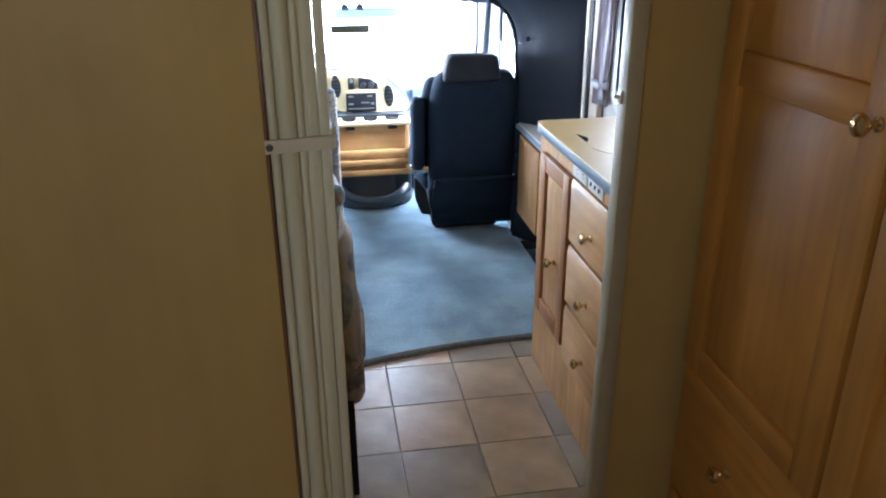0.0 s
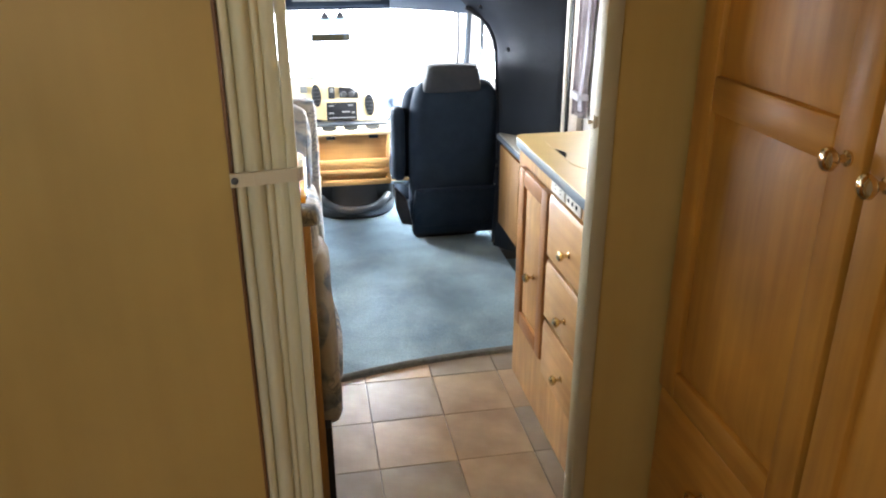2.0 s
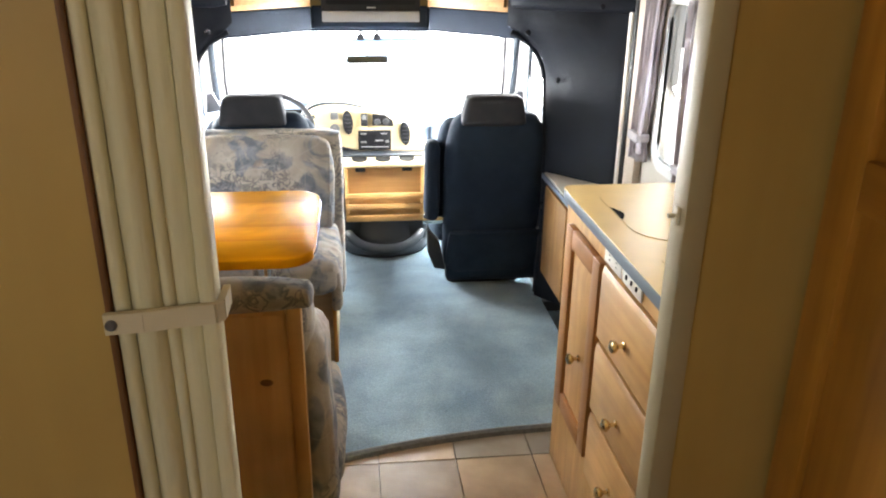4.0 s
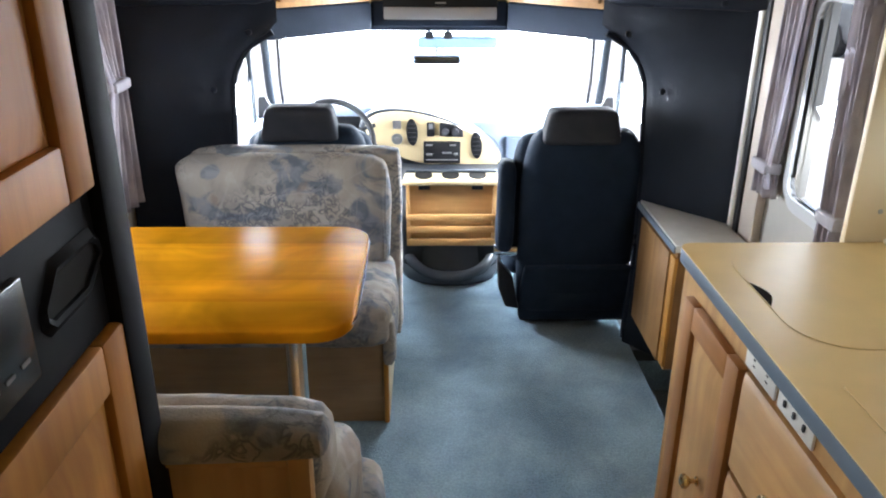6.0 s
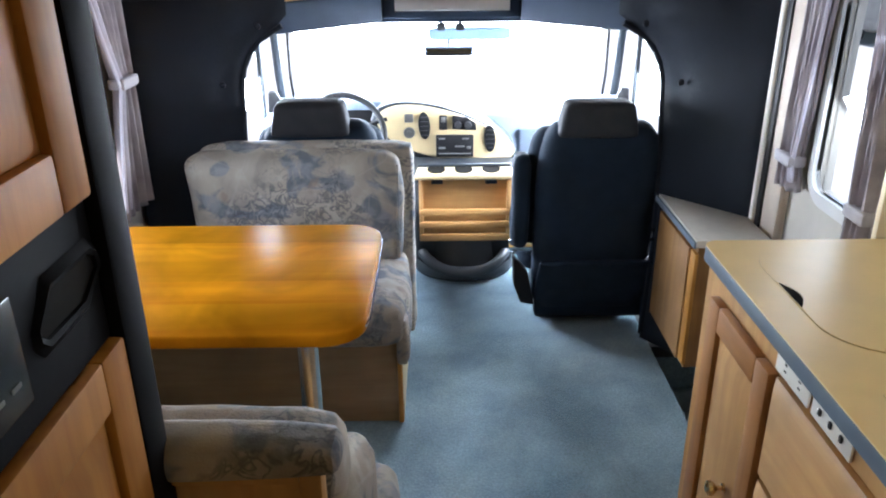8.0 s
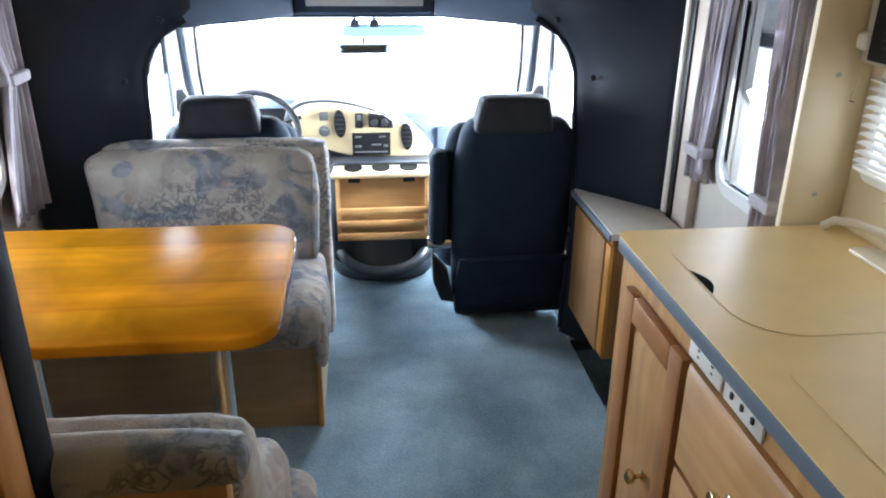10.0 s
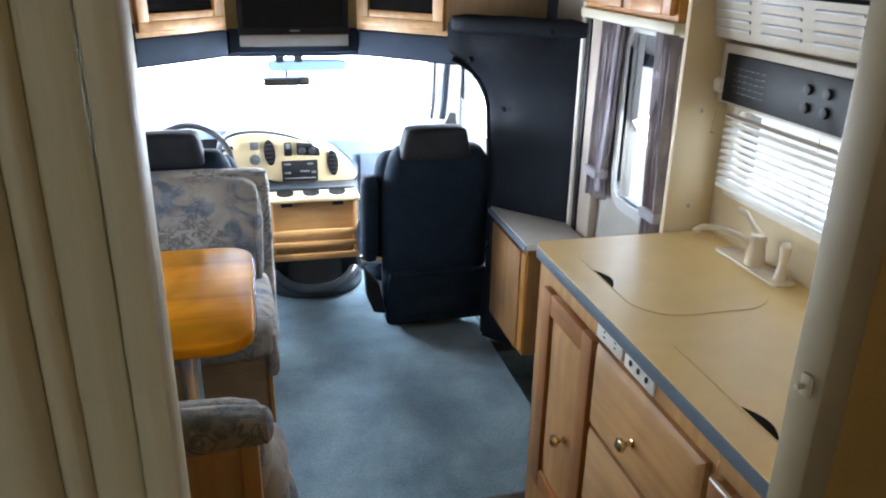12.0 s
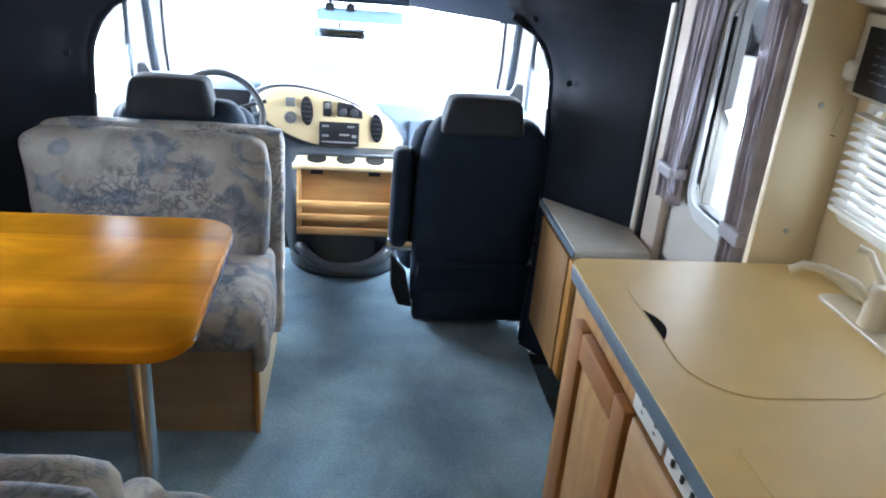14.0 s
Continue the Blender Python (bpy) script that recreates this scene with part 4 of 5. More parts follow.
def curtain_panel(name, x, y0, y1, z0, z1, tie, waist, tail, label, group, away=1):
    """A gathered curtain hanging in folds, pulled in at the tie; the waist is a share of its width kept there, on the side away."""
    cu = thing(name, label, "curtain", group)
    bm = bm_new()
    nu, nz = 48, 30
    grid = []
    for j in range(nz + 1):
        z = z0 + (z1 - z0) * j / nz
        k = (z - tie) / (z1 - tie) if z > tie else (tie - z) / max(tie - z0, 1e-6) * tail
        w = waist + (1 - waist) * min(1, k) ** 0.8
        row = []
        for i in range(nu + 1):
            u = i / nu
            y = (y1 - (1 - u) * (y1 - y0) * w) if away > 0 else (y0 + u * (y1 - y0) * w)
            dx = 0.017 * math.sin(u * 9 * math.pi + 0.5 * math.sin(j * 0.2)) * (0.5 + 0.5 * w) + 0.005 * math.sin(u * 21 + j * 0.07)
            row.append(bm.verts.new((x + dx, y, z)))
        grid.append(row)
    for j in range(nz):
        for i in range(nu):
            bm.faces.new((grid[j][i], grid[j][i + 1], grid[j + 1][i + 1], grid[j + 1][i]))
    cl = part("cloth", bm, CURTAIN, cu)
    so = cl.modifiers.new("thick", "SOLIDIFY")
    so.thickness = 0.003
    yc = (y1 - (y1 - y0) * waist / 2) if away > 0 else (y0 + (y1 - y0) * waist / 2)
    part("tie", soft_box(x - 0.028, x + 0.028, yc - (y1 - y0) * waist / 2 - 0.008, yc + (y1 - y0) * waist / 2 + 0.008, tie - 0.018, tie + 0.018, 0.01, 6), TIE, cu, "grey tie-back")
    bm = bm_new()
    side = -1 if x > 0 else 1
    grid = []
    for j in range(25):
        z = z0 + 0.03 + (z1 - z0 - 0.03) * j / 24
        k = (z - tie) / (z1 - tie) if z > tie else (tie - z) / max(tie - z0, 1e-6) * tail
        w = waist + (1 - waist) * min(1, k) ** 0.8
        edge = (y1 - (y1 - y0) * w) if away > 0 else (y0 + (y1 - y0) * w)
        width = (y1 - y0) * (0.16 + 0.16 * abs(z - tie) / (z1 - z0)) * (1 if away > 0 else -1)
        grid.append([bm.verts.new((x + side * (0.010 + 0.008 * math.sin(i * 0.85)), edge + width * (i / 12 - 0.12), z)) for i in range(13)])
    for A, B in zip(grid, grid[1:]):
        for i in range(12):
            bm.faces.new((A[i], A[i + 1], B[i + 1], B[i]))
    ln = part("lining", bm, CURTAIN_L, cu, "pale lilac lining")
    ln.modifiers.new("thick", "SOLIDIFY").thickness = 0.002
    return cu


curtain_panel("curtain", 1.085, 2.285, 2.43, 0.80, 1.39, 0.885, 0.6, 0.3, "grey curtain with lilac lining by the entry window", "entry curtains", 1)
curtain_panel("curtain", 1.085, 1.93, 2.045, 0.78, 1.39, 0.865, 0.7, 0.2, "grey curtain with lilac lining by the entry window", "entry curtains", -1)
rod = solid("curtain_rod", tube([(1.085, 1.80, 1.385), (1.085, 2.46, 1.385)], 0.006, 8), WHITE, "white curtain rod over the entry window", "curtain rod")
structure("door_post_trim", box(1.098, XR - 0.001, 2.44, 2.546, 0.0, ZC - 0.003, 0.006), POST, "beige door frame trim")
structure("door_post_seal", box(1.093, XR - 0.001, 2.549, 2.583, 0.0, ZC - 0.003, 0.006), BLACK, "black rubber door seal")
# bare aluminium strip; its bright sheen is put in as plain white
structure("door_post_strip", tube([(1.098, 2.60, 0.0), (1.098, 2.60, ZC - 0.004)], 0.014, 12), WHITE, "aluminium strip on the door post, its sheen painted white")

sc = thing("side_cabinet", "brown wooden cabinet hung over the step with a grey laminate top", "cabinet")
part("body", prism([(0.868, 2.42, 0.165), (1.097, 2.45, 0.165), (1.06, 2.58, 0.165), (0.868, 2.79, 0.165)], (0, 0, 0.43)), SIDE_WOOD, sc)
part("top", prism([(0.852, 2.40, 0.597), (1.082, 2.40, 0.597), (1.082, 2.60, 0.597), (0.857, 2.85, 0.597)], (0, 0, 0.026), 0.004), GREY_TOP, sc, "grey laminate top")
part("top_edge", box(0.846, 0.853, 2.40, 2.845, 0.596, 0.618, 0.002), BLUE_EDGE, sc)
part("door", box(0.853, 0.868, 2.462, 2.80, 0.175, 0.575, 0.004), SIDE_WOOD, sc)
part("door", box(0.855, 0.868, 2.405, 2.452, 0.185, 0.575, 0.003), OAK_Z, sc)

# ---- cab surround: padded panels ----


def inner_x(z):
    """Half width of the cab opening at height z, from its middle line."""
    if z < 0.95:
        return 0.724 + 0.02 * math.sin((0.95 - z) * 3)
    k = min(1, (z - 0.95) / 0.265)
    return 0.724 - 0.22 * (1 - math.sqrt(max(0, 1 - k ** 2.4)))


XM = 0.125


PAD_BUTTONS = ((0.22, 1.325), (0.80, 1.21), (0.80, 1.02))


def pad(side, outer, z0, label, y_out=2.60):
    pd = thing("padded_panel", label, "wall panel", "padded cab panels")
    bm = bm_new()
    nu, nz = 18, 26
    fr_, bk_ = [], []
    for j in range(nz + 1):
        z = z0 + (1.335 - z0) * j / nz
        ra, rb = [], []
        for i in range(nu + 1):
            u = i / nu
            xi = XM + side * inner_x(min(z, 1.21))
            x = outer + (xi - outer) * u
            y = y_out + (2.90 - y_out) * u
            puff = 0.018 * (math.sin(math.pi * u) * math.sin(math.pi * (j / nz))) ** 0.4 if 0 < i < nu and 0 < j < nz else 0
            for bu, bz_ in PAD_BUTTONS:
                d2 = ((u - bu) * 0.38) ** 2 + (z - bz_) ** 2
                puff -= 0.012 * math.exp(-d2 / 0.0016)
            puff += 0.003 * noise.noise((x * 6, z * 6, side))
            ra.append(bm.verts.new((x - side * puff * 0.7, y - puff, z)))
            rb.append(bm.verts.new((x + side * 0.015, y + 0.02, z)))
        fr_.append(ra)
        bk_.append(rb)
    for j in range(nz):
        for i in range(nu):
            bm.faces.new((fr_[j][i], fr_[j][i + 1], fr_[j + 1][i + 1], fr_[j + 1][i]))
            bm.faces.new((bk_[j][i], bk_[j + 1][i], bk_[j + 1][i + 1], bk_[j][i + 1]))
    for j in range(nz):
        for i in (0, nu):
            bm.faces.new((fr_[j][i], fr_[j + 1][i], bk_[j + 1][i], bk_[j][i]))
    for i in range(nu):
        for j in (0, nz):
            bm.faces.new((fr_[j][i], fr_[j][i + 1], bk_[j][i + 1], bk_[j][i]))
    bmesh.ops.recalc_face_normals(bm, faces=bm.faces[:])
    part("cover", bm, NAVY, pd)
    part("top_roll", soft_box(0, 1, -0.03, 0.03, -0.035, 0.035, 0.03, 8, 0.004, 0, lambda p: Vector((outer + (XM + side * 0.56 - outer) * p.x, y_out - 0.01 + (2.90 - y_out) * p.x + p.y, 1.335 + p.z))), NAVY, pd)
    part("edge_roll", tube([(XM + side * inner_x(z), 2.90, z) for z in [z0 + 0.02 + (1.205 - z0 - 0.02) * k / 24 for k in range(25)]], 0.010, 8), NAVY, pd)
    for u, z in PAD_BUTTONS:
        xi = XM + side * inner_x(z)
        x, y = outer + (xi - outer) * u, y_out + (2.90 - y_out) * u
        part("button", lathe(((0.011, 0), (0.010, 0.005), (0.004, 0.008)), 12, Matrix.Translation((x - side * 0.012, y - 0.017 - (0.02 if z > 1.3 else 0), z)) @ Matrix.Rotation(radians(90), 4, "X")), NAVY, pd)
    return pd


pad(1, 1.10, 0.008, "navy tufted padded panel behind the passenger door")
pad(-1, -0.925, 0.10, "navy tufted padded panel behind the driver door", 2.73)

# header, cabinets and television over the cab
hdr = thing("header_pad", "navy padded header over the cab opening", "header")
for a, b in (((-0.475, 2.93), (-0.135, 3.255)), ((0.39, 3.255), (0.725, 2.93))):
    (xa, ya), (xb, yb) = a, b
    part("angled_pad", prism([(xa, ya, 1.172), (xb, yb, 1.172), (xb, yb + 0.04, 1.172), (xa, ya + 0.04, 1.172)], (0, 0, 0.106), 0.01, 3), NAVY_HEAD, hdr)
part("centre_pad", box(-0.135, 0.39, 3.275, 3.325, 1.183, 1.278, 0.01, 3), NAVY_HEAD, hdr)
part("end_pad", box(0.725, 1.02, 2.90, 2.95, 1.19, 1.30, 0.012, 3), NAVY_HEAD, hdr)
part("end_pad", box(-0.84, -0.475, 2.90, 2.95, 1.19, 1.30, 0.012, 3), NAVY_HEAD, hdr)
part("lower_lip", box(-0.50, 0.75, 3.33, 3.58, 1.162, 1.21, 0.01), NAVY_HEAD, hdr)

tv = thing("television", "black flat television with a silver speaker bar", "television")
part("screen_case", box(-0.09, 0.351, 3.272, 3.35, 1.206, 1.62, 0.006), BLACK, tv)
part("screen", box(-0.068, 0.328, 3.268, 3.2725, 1.286, 1.60), BLACK_GLOSS, tv)
part("speaker_bar", box(-0.086, 0.347, 3.260, 3.274, 1.212, 1.258, 0.005), SILVER, tv, "silver speaker bar")
part("badge", box(0.112, 0.152, 3.266, 3.2685, 1.270, 1.276), LABELGREY, tv)


def cab_cabinet(side):
    """An angled cupboard beside the television with a dark mesh door."""
    c = thing("overhead_cabinet", "maple overhead cabinet with a dark opening in its door", "cabinet", "cabinets beside the television")
    xa, ya = XM + side * 0.258, 3.272
    xb, yb = XM + side * 0.565, 2.95
    d = Vector((xb - xa, yb - ya, 0))
    L = d.length
    d.normalize()
    nrm = Vector((d.y, -d.x, 0)) * side
    if nrm.y > 0:
        nrm = -nrm

    def slab(u0, u1, z0, z1, t0, t1, bev=0.003):
        o = Vector((xa, ya, 0))
        p = [o + d * u0 + nrm * t0, o + d * u1 + nrm * t0, o + d * u1 + nrm * t1, o + d * u0 + nrm * t1]
        return prism([(q.x, q.y, z0) for q in p], (0, 0, z1 - z0), bev)
    part("body", slab(0, L, 1.278, ZC - 0.003, -0.16, 0.0), PALE_Z, c)
    dr = part("door", slab(0.03, L - 0.012, 1.298, 1.333, 0.0, 0.02), PALE_X, c)
    part("stile", slab(0.03, 0.075, 1.333, 1.95, 0.0, 0.02), PALE_Z, dr)
    part("stile", slab(L - 0.06, L - 0.012, 1.333, 1.95, 0.0, 0.02), PALE_Z, dr)
    part("rail", slab(0.075, L - 0.06, 1.333, 1.36, 0.0, 0.018), PALE_X, dr)
    part("dark_mesh", slab(0.075, L - 0.06, 1.36, 1.9, 0.001, 0.006, 0), DARK, dr, "dark mesh opening")
    part("side_panel", box(*sorted((xb, XM + side * 0.96)), 2.95, 2.975, 1.278, ZC - 0.003), TAN_SIDE, c)
    return c


cab_cabinet(1)
cab_cabinet(-1)
structure("cab_bulkhead", wall_with_holes(XL - 0.045, XR + 0.045, -0.8, ZC, [(-0.66, 0.91, 0.0, 1.19), (-0.66, 0.91, 1.19, ZC)], 2.98, 3.0, "x"), DASH_DARK, "body bulkhead round the cab opening")
structure("bunk_end_wall", box(XL - 0.045, XR + 0.045, 3.55, 3.6, 1.2, ZC), PANEL, "front wall over the cab")
structure("bunk_floor", box(-0.66, 0.91, 3.36, 3.6, 1.215, 1.24), DASH_DARK, "floor of the bunk over the cab")

# ---- cab ----
CX0, CX1 = -0.80, 1.05
cabs = thing("cab_shell", "cab body with door frames and windscreen pillars", "vehicle cab")
part("roof", box(CX0, CX1, 3.605, 4.02, 1.20, 1.23), DASH, cabs)
part("roof_front", prism([(CX0, 3.60, 1.17), (CX1, 3.60, 1.17), (CX1, 4.05, 1.12), (CX0, 4.05, 1.12)], (0, 0, 0.04)), DASH, cabs)
for s, x in ((-1, CX0), (1, CX1)):
    part("door", box(x - 0.03, x + 0.03, 3.0, 4.2, -0.5, 0.52, 0.01), DASH_DARK, cabs, "dark door lining")
    part("window_rear_post", box(x - 0.025, x + 0.025, 3.0, 3.06, 0.52, 1.2), DASH_DARK, cabs)
    part("door_glass", box(x - 0.003, x + 0.003, 3.06, 4.1, 0.52, 1.18), GLASS, cabs).visible_shadow = False
    part("pillar", tube([(x - s * 0.085, 4.02, 1.17), (x - s * 0.075, 4.12, 0.98), (x - s * 0.06, 4.22, 0.80), (x - s * 0.05, 4.36, 0.52)], 0.020, 10), PILLAR, cabs, "grey windscreen pillar")
    part("pillar_seal", tube([(x - s * 0.155, 4.05, 1.15), (x - s * 0.135, 4.14, 0.98), (x - s * 0.115, 4.24, 0.80), (x - s * 0.105, 4.38, 0.55)], 0.007, 8), BLACK, cabs, "black windscreen seal")
    part("quarter_post", tube([(x - s * 0.03, 3.93, 1.16), (x - s * 0.03, 3.96, 0.52)], 0.012, 8), PILLAR, cabs)
    part("pillar_foot", prism([(x - s * 0.03, 3.98, 0.5), (x - s * 0.15, 4.02, 0.5), (x - s * 0.13, 4.02, 0.66), (x - s * 0.08, 4.0, 0.77), (x - s * 0.05, 3.98, 0.77)], (0, 0.03, 0), 0.004), BLACK, cabs, "dark triangular pillar cover")
    part("grab_handle", tube([(x - s * 0.17, 4.03, 1.05), (x - s * 0.21, 4.02, 0.98), (x - s * 0.21, 4.04, 0.84), (x - s * 0.17, 4.08, 0.78)], 0.006, 8), GREYTRIM, cabs)
ws = prism([(CX0 + 0.06, 4.05, 1.14), (CX1 - 0.06, 4.05, 1.14), (CX1 - 0.03, 4.62, 0.58), (CX0 + 0.03, 4.62, 0.58)], (0, 0.006, 0.006))
part("windscreen", ws, GLASS, cabs).visible_shadow = False
part("firewall", box(CX0, CX1, 4.55, 4.6, -0.5, 0.6), DASH_DARK, cabs)
part("cab_pan", box(CX0, CX1, 3.755, 4.55, -0.3, -0.26), DASH_DARK, cabs)
part("bonnet", prism([(CX0 + 0.1, 4.64, 0.55), (CX1 - 0.1, 4.64, 0.55), (CX1 - 0.2, 5.5, 0.36), (CX0 + 0.2, 5.5, 0.36)], (0, 0, 0.05), 0.01), CARPAINT, cabs, "white bonnet")

mr = thing("rear_view_mirror", "rear-view mirror with a grey back on the windscreen", "mirror")
part("housing", soft_box(0.002, 0.258, 4.29, 4.32, 0.882, 0.938, 0.014, 8), DASH, mr)
part("glass", box(0.014, 0.246, 4.284, 4.2895, 0.890, 0.930), MIRROR, mr, "mirror glass tinted with the blue of a sky reflection")
part("stem", tube([(0.13, 4.31, 0.93), (0.13, 4.29, 0.99)], 0.008, 8), BLACK, mr)
ov = thing("overhead_lamp", "pale blue oval lamp under the windscreen header", "map lamp")
part("dome", soft_box(0.03, 0.42, 3.975, 4.015, 1.005, 1.065, 0.018, 10), VISOR, ov, "pale blue oval dome")
for cx in (0.09, 0.18):
    part("clip", soft_box(cx - 0.022, cx + 0.022, 3.975, 4.02, 1.046, 1.085, 0.008, 4), BLACK, ov, "black clip")
    part("clip_stem", tube([(cx, 3.998, 1.08), (cx, 3.998, 1.15)], 0.008, 8), BLACK, ov)

dash = thing("dashboard", "slate blue dashboard with an oval tan instrument panel", "dashboard")
part("top", prism([(CX0 + 0.02, 3.90, 0.52), (CX0 + 0.02, 3.94, 0.66), (CX0 + 0.02, 4.15, 0.70), (CX0 + 0.02, 4.56, 0.64), (CX0 + 0.02, 4.56, 0.35), (CX0 + 0.02, 3.95, 0.35)], (CX1 - CX0 - 0.04, 0, 0), 0.02, 3), DASH, dash)
part("lower", box(CX0 + 0.03, CX1 - 0.03, 3.97, 4.5, 0.05, 0.36, 0.02), DASH_DARK, dash)


def egg(cx, cz, a, b, rot, y, n=40, taper=0.0):
    out = []
    for k in range(n):
        t = 2 * math.pi * k / n
        u, w = a * math.cos(t), b * math.sin(t) * (1 - taper * math.cos(t))
        out.append((cx + u * math.cos(rot) - w * math.sin(rot), y, cz + u * math.sin(rot) + w * math.cos(rot)))
    return out


ROT = radians(-15)
part("pod", prism(egg(0.100, 0.603, 0.350, 0.130, ROT, 3.745, 40, 0.14), (0, 0.20, 0), 0.015, 3), DASH_DARK, dash, "dark rounded pod")
bz = part("bezel", prism(egg(0.108, 0.610, 0.328, 0.112, ROT, 3.73, 40, 0.14), (0, 0.03, 0), 0.006, 3), BEZEL, dash, "tan oval bezel")


def on_bezel(name, bm, m, label=""):
    return part(name, bm, m, bz, label)


radio = on_bezel("radio", box(0.061, 0.235, 3.716, 3.73, 0.512, 0.618, 0.004), BLACK, "black cassette radio")
for ix, zz, w, h in ((0.06, 0.585, 0.03, 0.008), (0.17, 0.585, 0.03, 0.008), (0.06, 0.515, 0.15, 0.006), (0.06, 0.54, 0.03, 0.01), (0.135, 0.548, 0.045, 0.008), (0.19, 0.54, 0.02, 0.012)):
    on_bezel("radio_key", box(ix + 0.013, ix + 0.013 + w, 3.713, 3.7165, zz + 0.012, zz + 0.012 + h, 0.001), KEYGREY)
for cx, cz in ((0.008, 0.66), (0.31, 0.597)):
    on_bezel("vent", prism([(x, 3.722, z) for x, _, z in egg(cx, cz, 0.027, 0.064, radians(4), 0)], (0, 0.02, 0), 0.003), BLACK, "oval black air vent")
    for k in range(5):
        on_bezel("vane", box(cx - 0.02, cx + 0.02, 3.719, 3.723, cz - 0.045 + 0.021 * k, cz - 0.042 + 0.021 * k), VANE)
on_bezel("switch", box(0.076, 0.113, 3.718, 3.732, 0.640, 0.708, 0.006), BLACK)
on_bezel("switch_rocker", box(0.085, 0.105, 3.714, 3.719, 0.677, 0.702, 0.002), DARKGREY)
on_bezel("climate_panel", prism([(0.137, 3.718, 0.644), (0.248, 3.718, 0.637), (0.245, 3.718, 0.672), (0.203, 3.718, 0.700), (0.137, 3.718, 0.707)], (0, 0.014, 0), 0.004), BLACK)
for cx in (0.163, 0.208):
    on_bezel("dial", lathe(((0.018, 0), (0.016, 0.012), (0.008, 0.013)), 16, Matrix.Translation((cx, 3.718, 0.664)) @ Matrix.Rotation(radians(90), 4, "X")), VANE)
on_bezel("lamp_switch", box(-0.082, -0.042, 3.716, 3.73, 0.677, 0.717, 0.004), DARKGREY)
on_bezel("headlamp_knob", lathe(((0.027, 0), (0.024, 0.01), (0.012, 0.012), (0.012, 0.02)), 18, Matrix.Translation((-0.062, 3.73, 0.627)) @ Matrix.Rotation(radians(90), 4, "X")), DARKGREY)
part("gauge_hood", soft_box(-0.58, -0.16, 3.80, 4.0, 0.55, 0.76, 0.05, 8), DASH, dash)
part("gauge_face", box(-0.53, -0.20, 3.793, 3.801, 0.60, 0.72, 0.003), BLACK_GLOSS, dash, "dark gauge cluster")
part("glove_box", box(0.46, 0.92, 3.893, 3.915, 0.40, 0.60, 0.012, 3), DASH, dash)

sw = thing("steering_wheel", "slate blue steering wheel with two spokes", "steering wheel")
WM = Matrix.Translation((-0.362, 3.62, 0.635)) @ Matrix.Rotation(radians(62), 4, "X")
bm = tube([(0.195 * math.cos(k * math.pi / 20), 0.195 * math.sin(k * math.pi / 20), 0) for k in range(40)], 0.014, 10, True)
bmesh.ops.transform(bm, matrix=WM, verts=bm.verts[:])
part("rim", bm, BLACK, sw)
bm = soft_box(-0.085, 0.085, -0.06, 0.06, -0.045, 0.005, 0.03, 6)
bmesh.ops.transform(bm, matrix=WM, verts=bm.verts[:])
part("hub", bm, DASH_DARK, sw)
for sgn in (-1, 1):
    bm = tube([(sgn * 0.07, 0.0, -0.02), (sgn * 0.19, 0.03, -0.002)], 0.013, 8)
    bmesh.ops.transform(bm, matrix=WM, verts=bm.verts[:])
    part("spoke", bm, DASH_DARK, sw)
part("column", tube([(-0.362, 3.66, 0.61), (-0.362, 3.98, 0.45)], 0.045, 14), DASH_DARK, sw)
part("stalk", tube([(-0.30, 3.69, 0.66), (-0.16, 3.70, 0.70)], [0.007, 0.010], 8), BLACK, sw, "black stalk")

# engine cover with wooden console
eng = thing("engine_cover", "dark slate plastic engine cover with a rounded foot", "engine cover")
part("cover", prism([(-0.04, 3.532, 0.006), (0.41, 3.532, 0.006), (0.46, 4.0, 0.006), (-0.12, 4.0, 0.006)], (0, 0, 0.50), 0.03, 3), DASH_DARK, eng)
bm = bm_new()
n = 28
rows = []
for j, (rr, z) in enumerate(((0.90, 0.006), (1.0, 0.02), (1.05, 0.045), (1.04, 0.066), (0.98, 0.078), (0.91, 0.072), (0.80, 0.042), (0.64, 0.038), (0.52, 0.09), (0.48, 0.205))):
    rows.append([bm.verts.new((0.186 - 0.235 * math.cos(math.pi * k / n) * (0.6 + 0.4 * rr), 3.60 - 0.185 * rr * math.sin(math.pi * k / n), z)) for k in range(n + 1)])
for A, B in zip(rows, rows[1:]):
    for k in range(n):
        bm.faces.new((A[k], A[k + 1], B[k + 1], B[k]))
part("foot_rim", tube([(0.186 - 0.200 * math.cos(math.pi * k / 28), 3.60 - 0.185 * math.sin(math.pi * k / 28), 0.062 + 0.05 * abs(math.cos(math.pi * k / 28)) ** 3) for k in range(29)], 0.026, 12), FOOT, eng, "rounded black rim")
part("foot_tray", bm, FOOT, eng, "black moulded foot with a rounded rim")
con = thing("wood_console", "maple console with slatted pockets and a tan cup tray", "console")
part("back", box(-0.015, 0.388, 3.475, 3.53, 0.212, 0.490), PALE_X, con)
part("side", box(-0.015, 0.002, 3.432, 3.475, 0.212, 0.490, 0.002), PALE_Z, con)
part("side", box(0.371, 0.388, 3.432, 3.475, 0.212, 0.490, 0.002), PALE_Z, con)
for z0, z1 in ((0.330, 0.357), (0.272, 0.299), (0.208, 0.240)):
    part("slat", box(-0.014, 0.387, 3.428, 3.446, z0, z1, 0.004), PALE_X, con)
